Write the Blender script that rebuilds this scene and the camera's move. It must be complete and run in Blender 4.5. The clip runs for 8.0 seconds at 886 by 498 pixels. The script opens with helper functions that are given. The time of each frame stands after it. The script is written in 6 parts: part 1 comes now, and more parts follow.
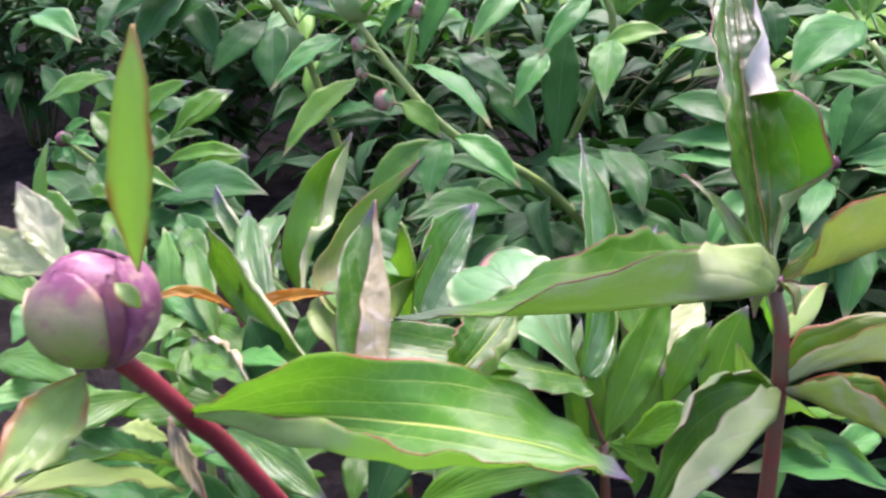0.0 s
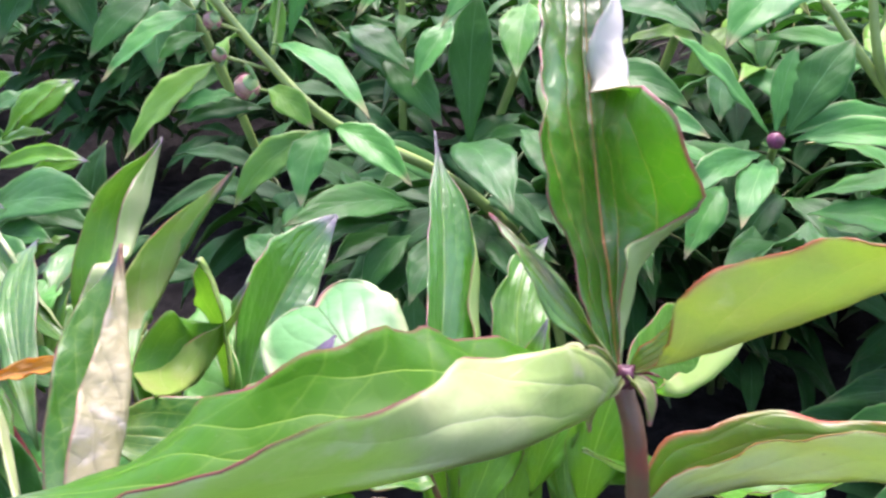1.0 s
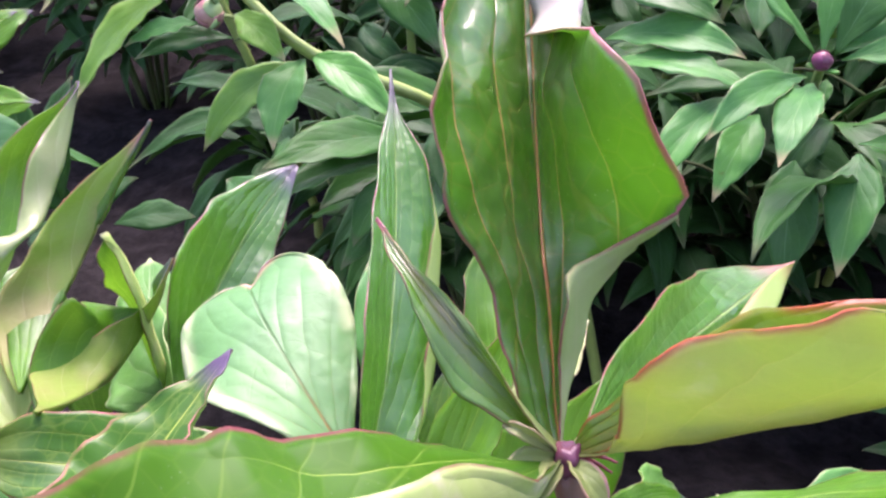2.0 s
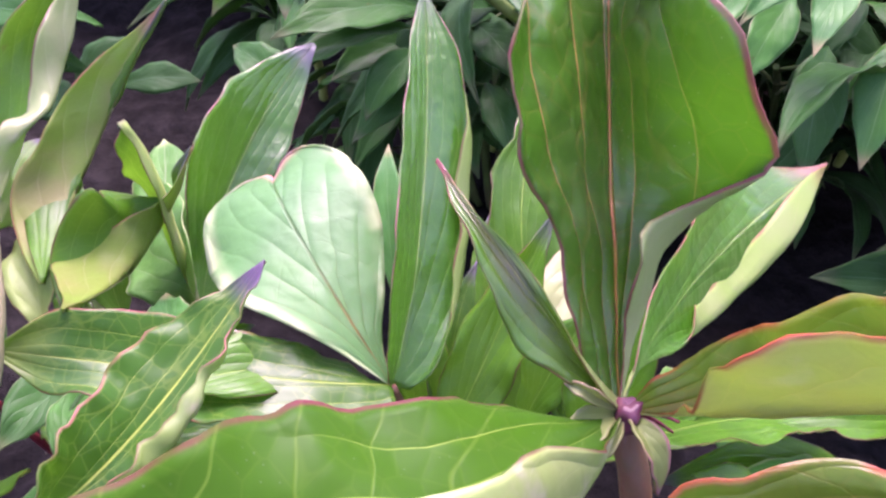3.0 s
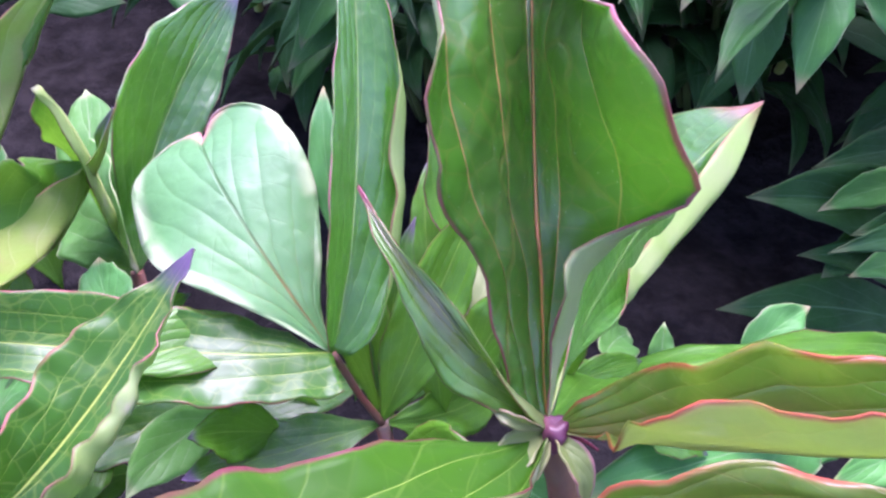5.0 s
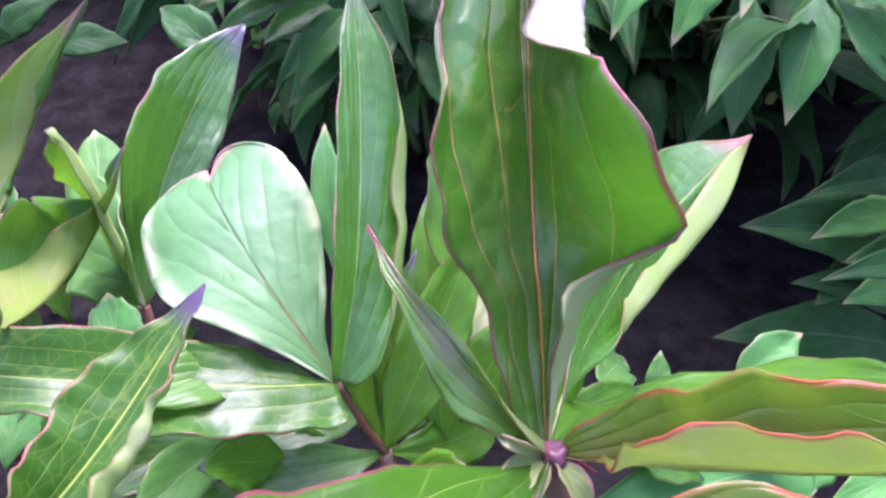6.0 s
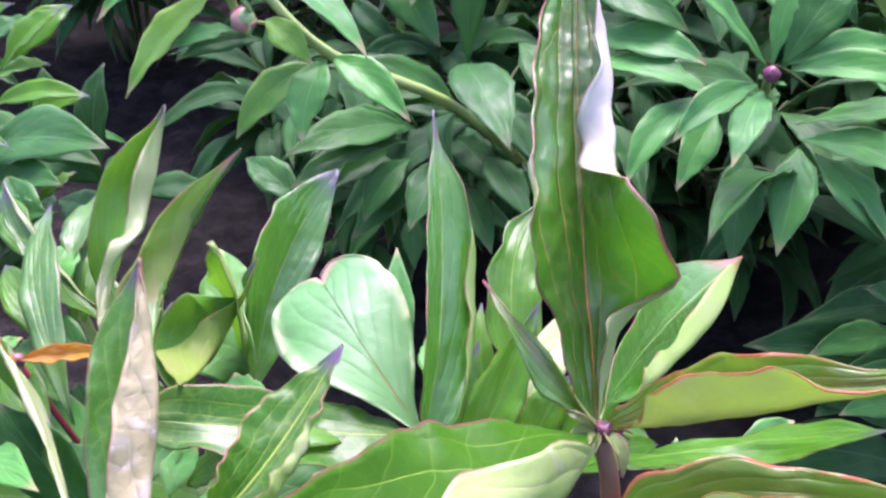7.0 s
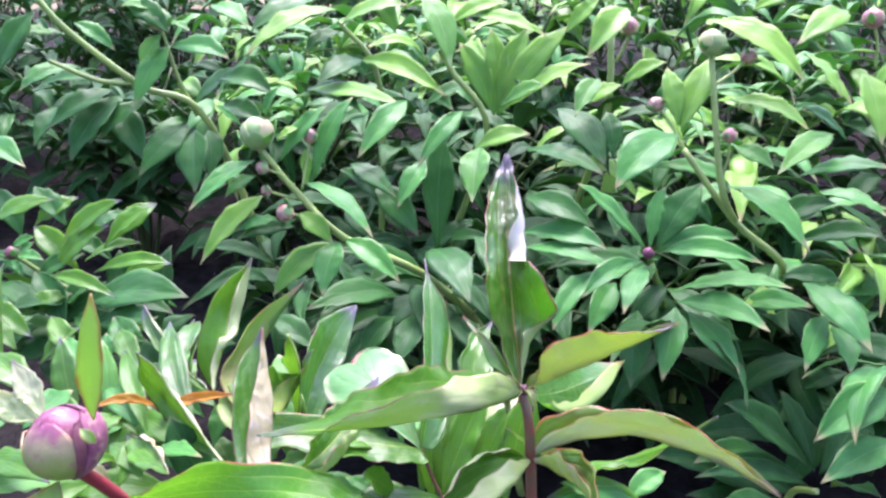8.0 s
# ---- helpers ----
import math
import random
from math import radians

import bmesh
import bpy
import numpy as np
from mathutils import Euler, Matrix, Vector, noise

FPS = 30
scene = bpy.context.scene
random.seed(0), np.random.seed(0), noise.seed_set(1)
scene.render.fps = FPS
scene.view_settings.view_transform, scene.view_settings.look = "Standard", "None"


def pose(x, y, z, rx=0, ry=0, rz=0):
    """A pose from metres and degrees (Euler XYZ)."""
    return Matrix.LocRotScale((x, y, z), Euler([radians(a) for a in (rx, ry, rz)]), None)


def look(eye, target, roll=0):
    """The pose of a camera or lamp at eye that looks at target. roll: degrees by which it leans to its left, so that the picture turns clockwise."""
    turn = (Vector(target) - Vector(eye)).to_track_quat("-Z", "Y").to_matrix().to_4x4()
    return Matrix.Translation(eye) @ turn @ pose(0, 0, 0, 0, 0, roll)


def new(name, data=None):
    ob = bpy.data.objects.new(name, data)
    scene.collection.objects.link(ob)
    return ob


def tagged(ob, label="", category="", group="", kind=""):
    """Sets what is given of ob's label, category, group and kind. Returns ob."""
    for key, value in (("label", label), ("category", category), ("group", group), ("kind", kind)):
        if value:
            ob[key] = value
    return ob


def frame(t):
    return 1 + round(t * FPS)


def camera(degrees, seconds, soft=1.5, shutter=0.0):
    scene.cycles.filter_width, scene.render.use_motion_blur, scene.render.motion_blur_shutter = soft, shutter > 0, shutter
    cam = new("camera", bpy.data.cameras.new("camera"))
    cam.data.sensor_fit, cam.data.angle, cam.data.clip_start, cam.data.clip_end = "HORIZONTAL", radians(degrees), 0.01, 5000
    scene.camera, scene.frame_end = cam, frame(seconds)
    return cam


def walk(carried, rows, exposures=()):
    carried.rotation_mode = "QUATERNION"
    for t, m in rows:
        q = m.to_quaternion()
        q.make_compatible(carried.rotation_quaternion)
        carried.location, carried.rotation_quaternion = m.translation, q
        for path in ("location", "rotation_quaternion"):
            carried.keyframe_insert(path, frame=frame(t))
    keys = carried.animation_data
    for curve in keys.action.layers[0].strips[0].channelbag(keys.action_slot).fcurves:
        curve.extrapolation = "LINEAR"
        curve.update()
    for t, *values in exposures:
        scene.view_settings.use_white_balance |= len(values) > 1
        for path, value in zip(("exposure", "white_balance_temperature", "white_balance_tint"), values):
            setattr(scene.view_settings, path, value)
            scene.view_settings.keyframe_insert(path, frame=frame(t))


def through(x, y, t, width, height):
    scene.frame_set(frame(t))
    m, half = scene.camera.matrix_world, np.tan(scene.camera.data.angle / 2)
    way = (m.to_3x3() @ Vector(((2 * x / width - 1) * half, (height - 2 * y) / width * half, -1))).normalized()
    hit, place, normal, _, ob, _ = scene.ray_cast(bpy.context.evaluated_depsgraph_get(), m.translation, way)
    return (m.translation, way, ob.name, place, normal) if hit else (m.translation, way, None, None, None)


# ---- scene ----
cam = camera(54.94, 8.0, soft=2.5, shutter=0.14)
PATH = [
    (0, (0.00591, 0.00235, 0.75519), (-0.00375, 0.95163, 0.44092), -0.17),
    (0.5, (0.05263, 0.05817, 0.76327), (0.04935, 0.99838, 0.42268), -1.41),
    (1, (0.07280, 0.10005, 0.75006), (0.07762, 1.03588, 0.39764), -2.19),
    (1.2, (0.09371, 0.10958, 0.74855), (0.06712, 1.03751, 0.37675), -3.24),
    (2.3, (0.10222, 0.17128, 0.74182), (0.05123, 1.05066, 0.29205), -4.55),
    (2.5, (0.10078, 0.16766, 0.74230), (0.04865, 1.05055, 0.27520), -4.50),
    (3, (0.09219, 0.17554, 0.75197), (0.03984, 0.98524, 0.16663), -3.05),
    (3.5, (0.08657, 0.18921, 0.75968), (0.05303, 0.94373, 0.10415), -2.25),
    (4, (0.09777, 0.18615, 0.76406), (0.09585, 0.90728, 0.07126), -1.78),
    (4.5, (0.09698, 0.18851, 0.76250), (0.10180, 0.91269, 0.07306), -1.95),
    (4.7, (0.09627, 0.18915, 0.76502), (0.10059, 0.91842, 0.08096), -2.05),
    (5.8, (0.09712, 0.18747, 0.76632), (0.10138, 0.92516, 0.10139), -2.55),
    (6, (0.09529, 0.18375, 0.77155), (0.10357, 0.94072, 0.11816), -2.52),
    (6.5, (0.09157, 0.16127, 0.78230), (0.08376, 0.97085, 0.19534), -3.10),
    (7, (0.07505, 0.10635, 0.80499), (0.07431, 0.96638, 0.29476), -2.51),
    (7.5, (0.05465, 0.01558, 0.83152), (0.08969, 0.93903, 0.44940), -1.56),
    (8, (0.04849, -0.11756, 0.83999), (0.11191, 0.84163, 0.56443), -0.81),
]
walk(cam, [(t, look(eye, target, roll)) for t, eye, target, roll in PATH], ((0, 1.78, 6400, 39), (0.6, 2.0, 6200, 32), (1.2, 2.15, 6550, 33), (2.5, 2.02, 6500, 58), (3.5, 1.95, 6150, 65), (4.3, 2.03, 5600, 61), (6.2, 2.05, 5850, 54), (7.5, 2.08, 6100, 39), (8, 2.17, 6050, 37)))

# ---- light ----
world = bpy.data.worlds.new("world")
scene.world = world
world.use_nodes = True
wn = world.node_tree
sky = wn.nodes.new("ShaderNodeTexSky")
sky.sky_type = "NISHITA"
sky.sun_disc = False
SUN_UP, SUN_ROUND = 67.0, 10.0
sky.sun_elevation, sky.sun_rotation = radians(SUN_UP), radians(SUN_ROUND)
sky.air_density, sky.dust_density, sky.ozone_density = 1.0, 2.8, 1.0
wn.links.new(sky.outputs[0], wn.nodes["Background"].inputs[0])
wn.nodes["Background"].inputs[1].default_value = 0.15
sun_data = bpy.data.lights.new("sun", "SUN")
sun_data.energy, sun_data.angle, sun_data.color = 2.4, radians(40), (1.0, 0.97, 0.94)
sun = new("sun", sun_data)
sun_way = Vector((math.sin(radians(SUN_ROUND)) * math.cos(radians(SUN_UP)), math.cos(radians(SUN_ROUND)) * math.cos(radians(SUN_UP)), math.sin(radians(SUN_UP))))
sun.matrix_world = look(sun_way * 10, (0, 0, 0))


# ---- materials ----
class Nodes:
    """Short hand for a material's node tree."""

    def __init__(self, name):
        self.mat = bpy.data.materials.new(name)
        self.mat.use_nodes = True
        self.tree = self.mat.node_tree
        self.tree.nodes.clear()

    def add(self, kind, **props):
        n = self.tree.nodes.new("ShaderNode" + kind)
        for k, v in props.items():
            setattr(n, k, v)
        return n

    def put(self, socket, value):
        if isinstance(value, bpy.types.NodeSocket):
            self.tree.links.new(value, socket)
        else:
            socket.default_value = value

    def math(self, op, a, b=0.0, c=0.0, clamp=False):
        n = self.add("Math", operation=op, use_clamp=clamp)
        for s, v in zip(n.inputs, (a, b, c)):
            self.put(s, v)
        return n.outputs[0]

    def mix(self, f, a, b):
        n = self.add("Mix", data_type="RGBA")
        self.put(n.inputs[0], f)
        for s, v in ((n.inputs[6], a), (n.inputs[7], b)):
            self.put(s, v if isinstance(v, bpy.types.NodeSocket) else (*v, 1.0))
        return n.outputs[2]

    def step(self, x, lo, hi, a=0.0, b=1.0):
        n = self.add("MapRange", interpolation_type="SMOOTHSTEP")
        for s, v in zip(n.inputs[:5], (x, lo, hi, a, b)):
            self.put(s, v)
        return n.outputs[0]

    def noise(self, scale, detail=3.0, rough=0.55, at=None):
        n = self.add("TexNoise")
        self.put(n.inputs["Vector"], at or self.add("TexCoord").outputs["Object"])
        n.inputs["Scale"].default_value, n.inputs["Detail"].default_value, n.inputs["Roughness"].default_value = scale, detail, rough
        return n.outputs[0]

    def surface(self, colour, rough, bump=None, strength=0.3, distance=0.001, through=None, amount=0.0, spec=0.5, coat=0.0):
        p = self.add("BsdfPrincipled")
        self.put(p.inputs["Base Color"], colour if isinstance(colour, bpy.types.NodeSocket) else (*colour, 1.0))
        self.put(p.inputs["Roughness"], rough)
        self.put(p.inputs["Specular IOR Level"], spec)
        p.inputs["Coat Weight"].default_value, p.inputs["Coat Roughness"].default_value = coat, 0.36
        if bump is not None:
            b = self.add("Bump")
            b.inputs["Strength"].default_value, b.inputs["Distance"].default_value = strength, distance
            self.put(b.inputs["Height"], bump)
            self.put(p.inputs["Normal"], b.outputs[0])
            self.put(p.inputs["Coat Normal"], b.outputs[0])
        out = p.outputs[0]
        if through is not None:
            t = self.add("BsdfTranslucent")
            self.put(t.inputs["Color"], through if isinstance(through, bpy.types.NodeSocket) else (*through, 1.0))
            m = self.add("MixShader")
            m.inputs[0].default_value = amount
            self.put(m.inputs[1], out)
            self.put(m.inputs[2], t.outputs[0])
            out = m.outputs[0]
        self.put(self.add("OutputMaterial").inputs[0], out)
        return self.mat


def leaf_material(name, blade, blade_b, vein, margin, tip, glow, rough, veins=8.0, slant=0.30, run=0.62, amount=0.3, edge=0.962, dry=0.0, relief=0.5, vein_red=0.0, spec=0.5, rib=1.0, flush=0.0, quilt=0.45, dust=0.2, net=0.09, depth=0.0014, coat=0.0, tip_at=0.86, core=None):
    """A leaf's surface, drawn along its own length (v) and across it (u)."""
    k = Nodes(name)
    sep = k.add("SeparateXYZ")
    k.put(sep.inputs[0], k.add("UVMap", uv_map="blade").outputs[0])
    u, s = sep.outputs[0], sep.outputs[1]
    signed = k.math("MULTIPLY_ADD", u, 2.0, -1.0)
    v = k.math("ABSOLUTE", signed)
    info = k.add("ObjectInfo").outputs["Random"]
    wob = k.noise(45.0, 2.0)
    wob = k.math("MULTIPLY_ADD", wob, 0.10, -0.05)
    side = k.math("MULTIPLY", k.math("SIGN", signed), 0.12)
    bent = k.math("MULTIPLY", k.math("POWER", v, 0.8), slant)
    q = k.math("SUBTRACT", k.math("ADD", k.math("ADD", k.math("MULTIPLY", s, run), k.math("MULTIPLY", wob, min(1.0, 1.5 * run))), side), bent)
    q = k.math("MULTIPLY", k.math("ADD", q, 3.0), veins)
    tri = k.math("ABSOLUTE", k.math("SUBTRACT", k.math("FRACT", q), 0.5))
    ribs = k.step(tri, 0.480, 0.496)
    ribs = k.math("MULTIPLY", ribs, k.step(v, 0.9, 0.7))
    mid = k.step(k.math("DIVIDE", v, k.step(s, 0.0, 0.40, 1.0 + 3.0 * vein_red, 1.0)), 0.024 * rib, 0.009 * rib)
    cross = k.math("FRACT", k.math("ADD", k.math("MULTIPLY", k.math("SUBTRACT", k.math("MULTIPLY", s, run * 1.6), k.math("MULTIPLY", v, -0.22)), veins * 1.5), k.math("MULTIPLY", wob, 14.0)))
    cross = k.math("MULTIPLY", k.step(k.math("ABSOLUTE", k.math("SUBTRACT", cross, 0.5)), 0.466, 0.49), 0.16)
    cells = k.add("TexVoronoi", feature="DISTANCE_TO_EDGE")
    k.put(cells.inputs["Vector"], k.add("TexCoord").outputs["Object"])
    cells.inputs["Scale"].default_value = 210.0
    mesh_lines = k.math("MULTIPLY", k.step(cells.outputs[0], 0.06, 0.0), net)
    line = k.math("MAXIMUM", k.math("MAXIMUM", k.math("MULTIPLY", ribs, 0.8), mid), k.math("MAXIMUM", mesh_lines, cross))
    patch = k.step(k.noise(38.0, 3.0), 0.35, 0.68)
    fine = k.noise(900.0, 2.0)
    base = k.mix(patch, blade, blade_b)
    base = k.mix(k.math("MULTIPLY", k.math("SUBTRACT", fine, 0.5), 0.5, clamp=True), base, (0.02, 0.05, 0.01))
    base = k.mix(k.math("MULTIPLY", info, 0.35), base, (blade[0] * 1.7, blade[1] * 1.45, blade[2] * 1.1))
    if core:
        near = k.math("MULTIPLY", k.step(v, 0.78, 0.12), k.step(k.noise(52.0, 3.0), 0.30, 0.58))
        base = k.mix(k.math("MULTIPLY", near, core[3]), base, core[:3])
    red = k.mix(k.math("MULTIPLY", k.step(s, 0.45, 0.0), vein_red), vein, (0.42, 0.065, 0.035))
    base = k.mix(line, base, red)
    if dry > 0:
        spots = k.step(k.noise(60.0, 4.0, 0.65), 0.62 - 0.25 * dry, 0.72 - 0.2 * dry)
        base = k.mix(k.math("MULTIPLY", spots, 0.8), base, (0.55, 0.50, 0.41))
    specks = k.math("MULTIPLY", k.step(k.noise(170.0, 2.0, 0.6), 0.72, 0.78), 0.6)
    base = k.mix(specks, base, (0.10, 0.06, 0.02))
    grains = k.add("TexVoronoi")
    k.put(grains.inputs["Vector"], k.add("TexCoord").outputs["Object"])
    grains.inputs["Scale"].default_value = 620.0
    base = k.mix(k.math("MULTIPLY", k.step(grains.outputs["Distance"], 0.11, 0.05), dust), base, (0.30, 0.34, 0.22))
    rim = k.math("MULTIPLY", k.step(k.math("ADD", v, k.math("MULTIPLY", wob, 0.3)), edge, 0.99), k.step(k.noise(70.0, 2.0), 0.36, 0.60, 0.12, 1.0))
    base = k.mix(k.math("MULTIPLY", rim, 0.85), base, margin)
    ends = k.math("MULTIPLY", k.step(k.math("ADD", s, wob), tip_at, tip_at + 0.11), 0.85)
    base = k.mix(ends, base, tip)
    groove = k.math("MULTIPLY", k.math("POWER", k.math("MULTIPLY", tri, 2.0), 3.0), quilt)
    sunk = k.math("ADD", k.math("MULTIPLY", k.step(cells.outputs[0], 0.16, 0.0), 0.06), k.math("MULTIPLY", cross, 0.5))
    puff = k.math("SUBTRACT", k.math("MULTIPLY", k.noise(75.0, 2.0), 1.1 * depth / 0.0008), k.math("ADD", k.math("ADD", k.math("MULTIPLY", mid, 0.6), groove), sunk))
    wax = k.step(k.noise(34.0, 2.0), 0.36, 0.66, 0.65 * spec, min(1.0, 1.6 * spec))
    gl = k.mix(line, glow, [min(1.0, c * 1.25) for c in glow])
    if flush > 0:
        gl = k.mix(k.math("MULTIPLY", patch, flush), gl, (0.58, 0.28, 0.05))
    gl = k.mix(k.math("MULTIPLY", rim, 0.6), gl, margin)
    if tip_at < 0.86:
        gl = k.mix(ends, gl, tip)
    return k.surface(base, k.math("MULTIPLY_ADD", patch, 0.12, rough), puff, relief, 0.0008, gl, amount, wax, coat)


def plain(name, a, b, scale, rough, bump=0.3, distance=0.001, spec=0.5):
    k = Nodes(name)
    f = k.step(k.noise(scale, 4.0, 0.6), 0.3, 0.7)
    return k.surface(k.mix(f, a, b), rough, k.noise(scale * 6, 3.0), bump, distance, spec=spec)


PURPLE = (0.10, 0.04, 0.14)
ROSE = (0.17, 0.030, 0.055)
fresh_top = leaf_material("fresh leaf upper side", (0.046, 0.168, 0.008), (0.034, 0.128, 0.012), (0.22, 0.36, 0.06), ROSE, PURPLE, (0.30, 0.72, 0.06), 0.36, amount=0.32, relief=0.5, spec=0.33, net=0.10, depth=0.0016, coat=0.15, veins=6.5, slant=0.62, run=0.55)
thin_top = leaf_material("thin fresh leaf upper side", (0.026, 0.106, 0.005), (0.021, 0.084, 0.007), (0.24, 0.38, 0.06), ROSE, (0.10, 0.14, 0.09), (0.24, 0.60, 0.05), 0.34, amount=0.24, relief=0.5, spec=0.08, veins=6.5, slant=0.62, run=0.55, net=0.05)
fresh_under = leaf_material("fresh leaf underside", (0.28, 0.43, 0.13), (0.25, 0.38, 0.15), (0.38, 0.48, 0.22), ROSE, PURPLE, (0.86, 0.95, 0.50), 0.40, amount=0.58, dry=0.12, relief=0.5, spec=0.5)
red_top = leaf_material("red veined leaf upper side", (0.026, 0.130, 0.006), (0.038, 0.074, 0.014), (0.46, 0.20, 0.08), (0.36, 0.05, 0.10), PURPLE, (0.16, 0.62, 0.02), 0.36, 2.7, 1.0, 0.30, 0.28, vein_red=0.9, relief=1.0, edge=0.966, spec=0.6, rib=0.55, quilt=0.6, dust=0.7, depth=0.0028, coat=0.35, core=(0.040, 0.030, 0.022, 0.55))
dusk_top = leaf_material("green leaf flushed dark purple", (0.040, 0.150, 0.010), (0.034, 0.080, 0.012), (0.18, 0.20, 0.06), (0.36, 0.10, 0.10), (0.26, 0.03, 0.08), (0.22, 0.50, 0.03), 0.24, 5.0, 0.62, 0.55, 0.2, relief=0.5, spec=0.4, depth=0.0024, coat=0.4, core=(0.055, 0.022, 0.026, 0.65))
amber_top = leaf_material("red flushed leaf upper side", (0.054, 0.165, 0.012), (0.075, 0.120, 0.022), (0.26, 0.13, 0.05), (0.40, 0.06, 0.04), PURPLE, (0.40, 0.72, 0.10), 0.26, 6.5, 0.62, 0.55, 0.32, vein_red=0.8, relief=0.8, edge=0.86, spec=0.22, rib=0.55, flush=0.2, depth=0.0022, coat=0.4, core=(0.105, 0.036, 0.030, 0.8))
pale_under = leaf_material("pale leaf underside", (0.29, 0.39, 0.18), (0.34, 0.37, 0.22), (0.54, 0.56, 0.38), ROSE, PURPLE, (0.92, 0.97, 0.72), 0.36, amount=0.42, dry=0.22, relief=0.6, spec=0.5)
silver_under = leaf_material("pale leaf underside with silvery dry patches", (0.28, 0.41, 0.13), (0.38, 0.42, 0.22), (0.46, 0.50, 0.30), ROSE, PURPLE, (0.84, 0.95, 0.50), 0.34, amount=0.36, dry=0.34, relief=0.5, spec=0.5)
flap_under = leaf_material("lime leaf underside with dry patches", (0.29, 0.45, 0.14), (0.36, 0.46, 0.22), (0.36, 0.48, 0.20), (0.40, 0.14, 0.12), (0.55, 0.20, 0.20), (0.86, 1.0, 0.50), 0.40, amount=0.58, dry=0.12, relief=0.4, spec=0.35)
cap_under = leaf_material("pale leaf underside with a dry white tip", (0.30, 0.45, 0.16), (0.38, 0.48, 0.24), (0.40, 0.50, 0.24), (0.40, 0.14, 0.12), (0.66, 0.62, 0.58), (0.80, 0.95, 0.50), 0.40, amount=0.45, dry=0.12, relief=0.4, spec=0.5, tip_at=0.45)
olive_under = leaf_material("olive leaf underside with dry patches", (0.33, 0.43, 0.14), (0.38, 0.42, 0.20), (0.34, 0.36, 0.16), (0.44, 0.12, 0.10), (0.50, 0.18, 0.18), (0.80, 0.88, 0.40), 0.40, amount=0.50, dry=0.16, relief=1.0, depth=0.0022, net=0.2, spec=0.45, edge=0.93)
rosy_under = leaf_material("olive leaf underside flushed rose", (0.15, 0.28, 0.04), (0.22, 0.22, 0.075), (0.36, 0.34, 0.18), (0.42, 0.12, 0.12), (0.40, 0.12, 0.16), (0.56, 0.68, 0.20), 0.40, amount=0.38, relief=0.6, spec=0.3)
tan_under = leaf_material("dry tan leaf underside", (0.40, 0.37, 0.21), (0.33, 0.31, 0.16), (0.46, 0.41, 0.28), (0.5, 0.25, 0.18), (0.4, 0.16, 0.12), (0.70, 0.66, 0.42), 0.45, amount=0.4, dry=0.4, relief=1.8)
light_top = leaf_material("light leaf upper side", (0.075, 0.245, 0.045), (0.054, 0.190, 0.050), (0.28, 0.36, 0.20), (0.50, 0.56, 0.28), (0.46, 0.54, 0.26), (0.26, 0.62, 0.10), 0.46, 7.0, 0.34, 0.7, 0.28, relief=0.4, spec=0.21)
gold_top = leaf_material("amber young leaf", (0.42, 0.20, 0.03), (0.30, 0.22, 0.03), (0.45, 0.28, 0.08), ROSE, PURPLE, (0.85, 0.5, 0.05), 0.35, amount=0.40)
lime_top = leaf_material("lime sepal leaf", (0.24, 0.40, 0.11), (0.30, 0.40, 0.12), (0.20, 0.38, 0.10), (0.44, 0.11, 0.05), (0.45, 0.10, 0.08), (0.52, 0.84, 0.14), 0.38, 3.0, 1.0, 0.2, 0.36, relief=0.25, edge=0.55)
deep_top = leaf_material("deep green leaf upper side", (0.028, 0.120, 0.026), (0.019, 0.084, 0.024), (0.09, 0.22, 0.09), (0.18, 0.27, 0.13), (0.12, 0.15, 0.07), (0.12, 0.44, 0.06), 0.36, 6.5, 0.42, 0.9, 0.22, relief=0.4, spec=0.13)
# leaves deep in the bushes: their shade is put into this darker green
shade_top = leaf_material("shaded leaf upper side", (0.014, 0.070, 0.017), (0.010, 0.048, 0.014), (0.06, 0.16, 0.07), (0.06, 0.13, 0.05), (0.06, 0.09, 0.04), (0.10, 0.36, 0.05), 0.5, 6.5, 0.42, 0.9, 0.15, relief=0.4, spec=0.10)
shade_under = leaf_material("shaded leaf underside", (0.050, 0.130, 0.042), (0.040, 0.110, 0.038), (0.12, 0.21, 0.10), (0.14, 0.20, 0.10), (0.12, 0.13, 0.06), (0.26, 0.55, 0.16), 0.5, 6.5, 0.42, 0.9, 0.2, relief=0.4, spec=0.15)
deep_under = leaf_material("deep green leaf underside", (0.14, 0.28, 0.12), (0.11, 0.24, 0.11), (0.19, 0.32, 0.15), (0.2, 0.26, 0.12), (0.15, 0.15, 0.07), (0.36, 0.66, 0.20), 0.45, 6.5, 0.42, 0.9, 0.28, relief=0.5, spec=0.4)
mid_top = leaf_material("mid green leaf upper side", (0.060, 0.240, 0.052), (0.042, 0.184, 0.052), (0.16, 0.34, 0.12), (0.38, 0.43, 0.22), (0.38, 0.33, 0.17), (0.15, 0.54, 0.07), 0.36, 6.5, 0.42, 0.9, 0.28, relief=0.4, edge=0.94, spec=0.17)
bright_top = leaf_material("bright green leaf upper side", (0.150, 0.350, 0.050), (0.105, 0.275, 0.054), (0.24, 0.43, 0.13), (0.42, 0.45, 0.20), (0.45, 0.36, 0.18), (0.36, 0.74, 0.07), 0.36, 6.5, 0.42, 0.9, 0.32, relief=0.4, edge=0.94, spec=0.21)
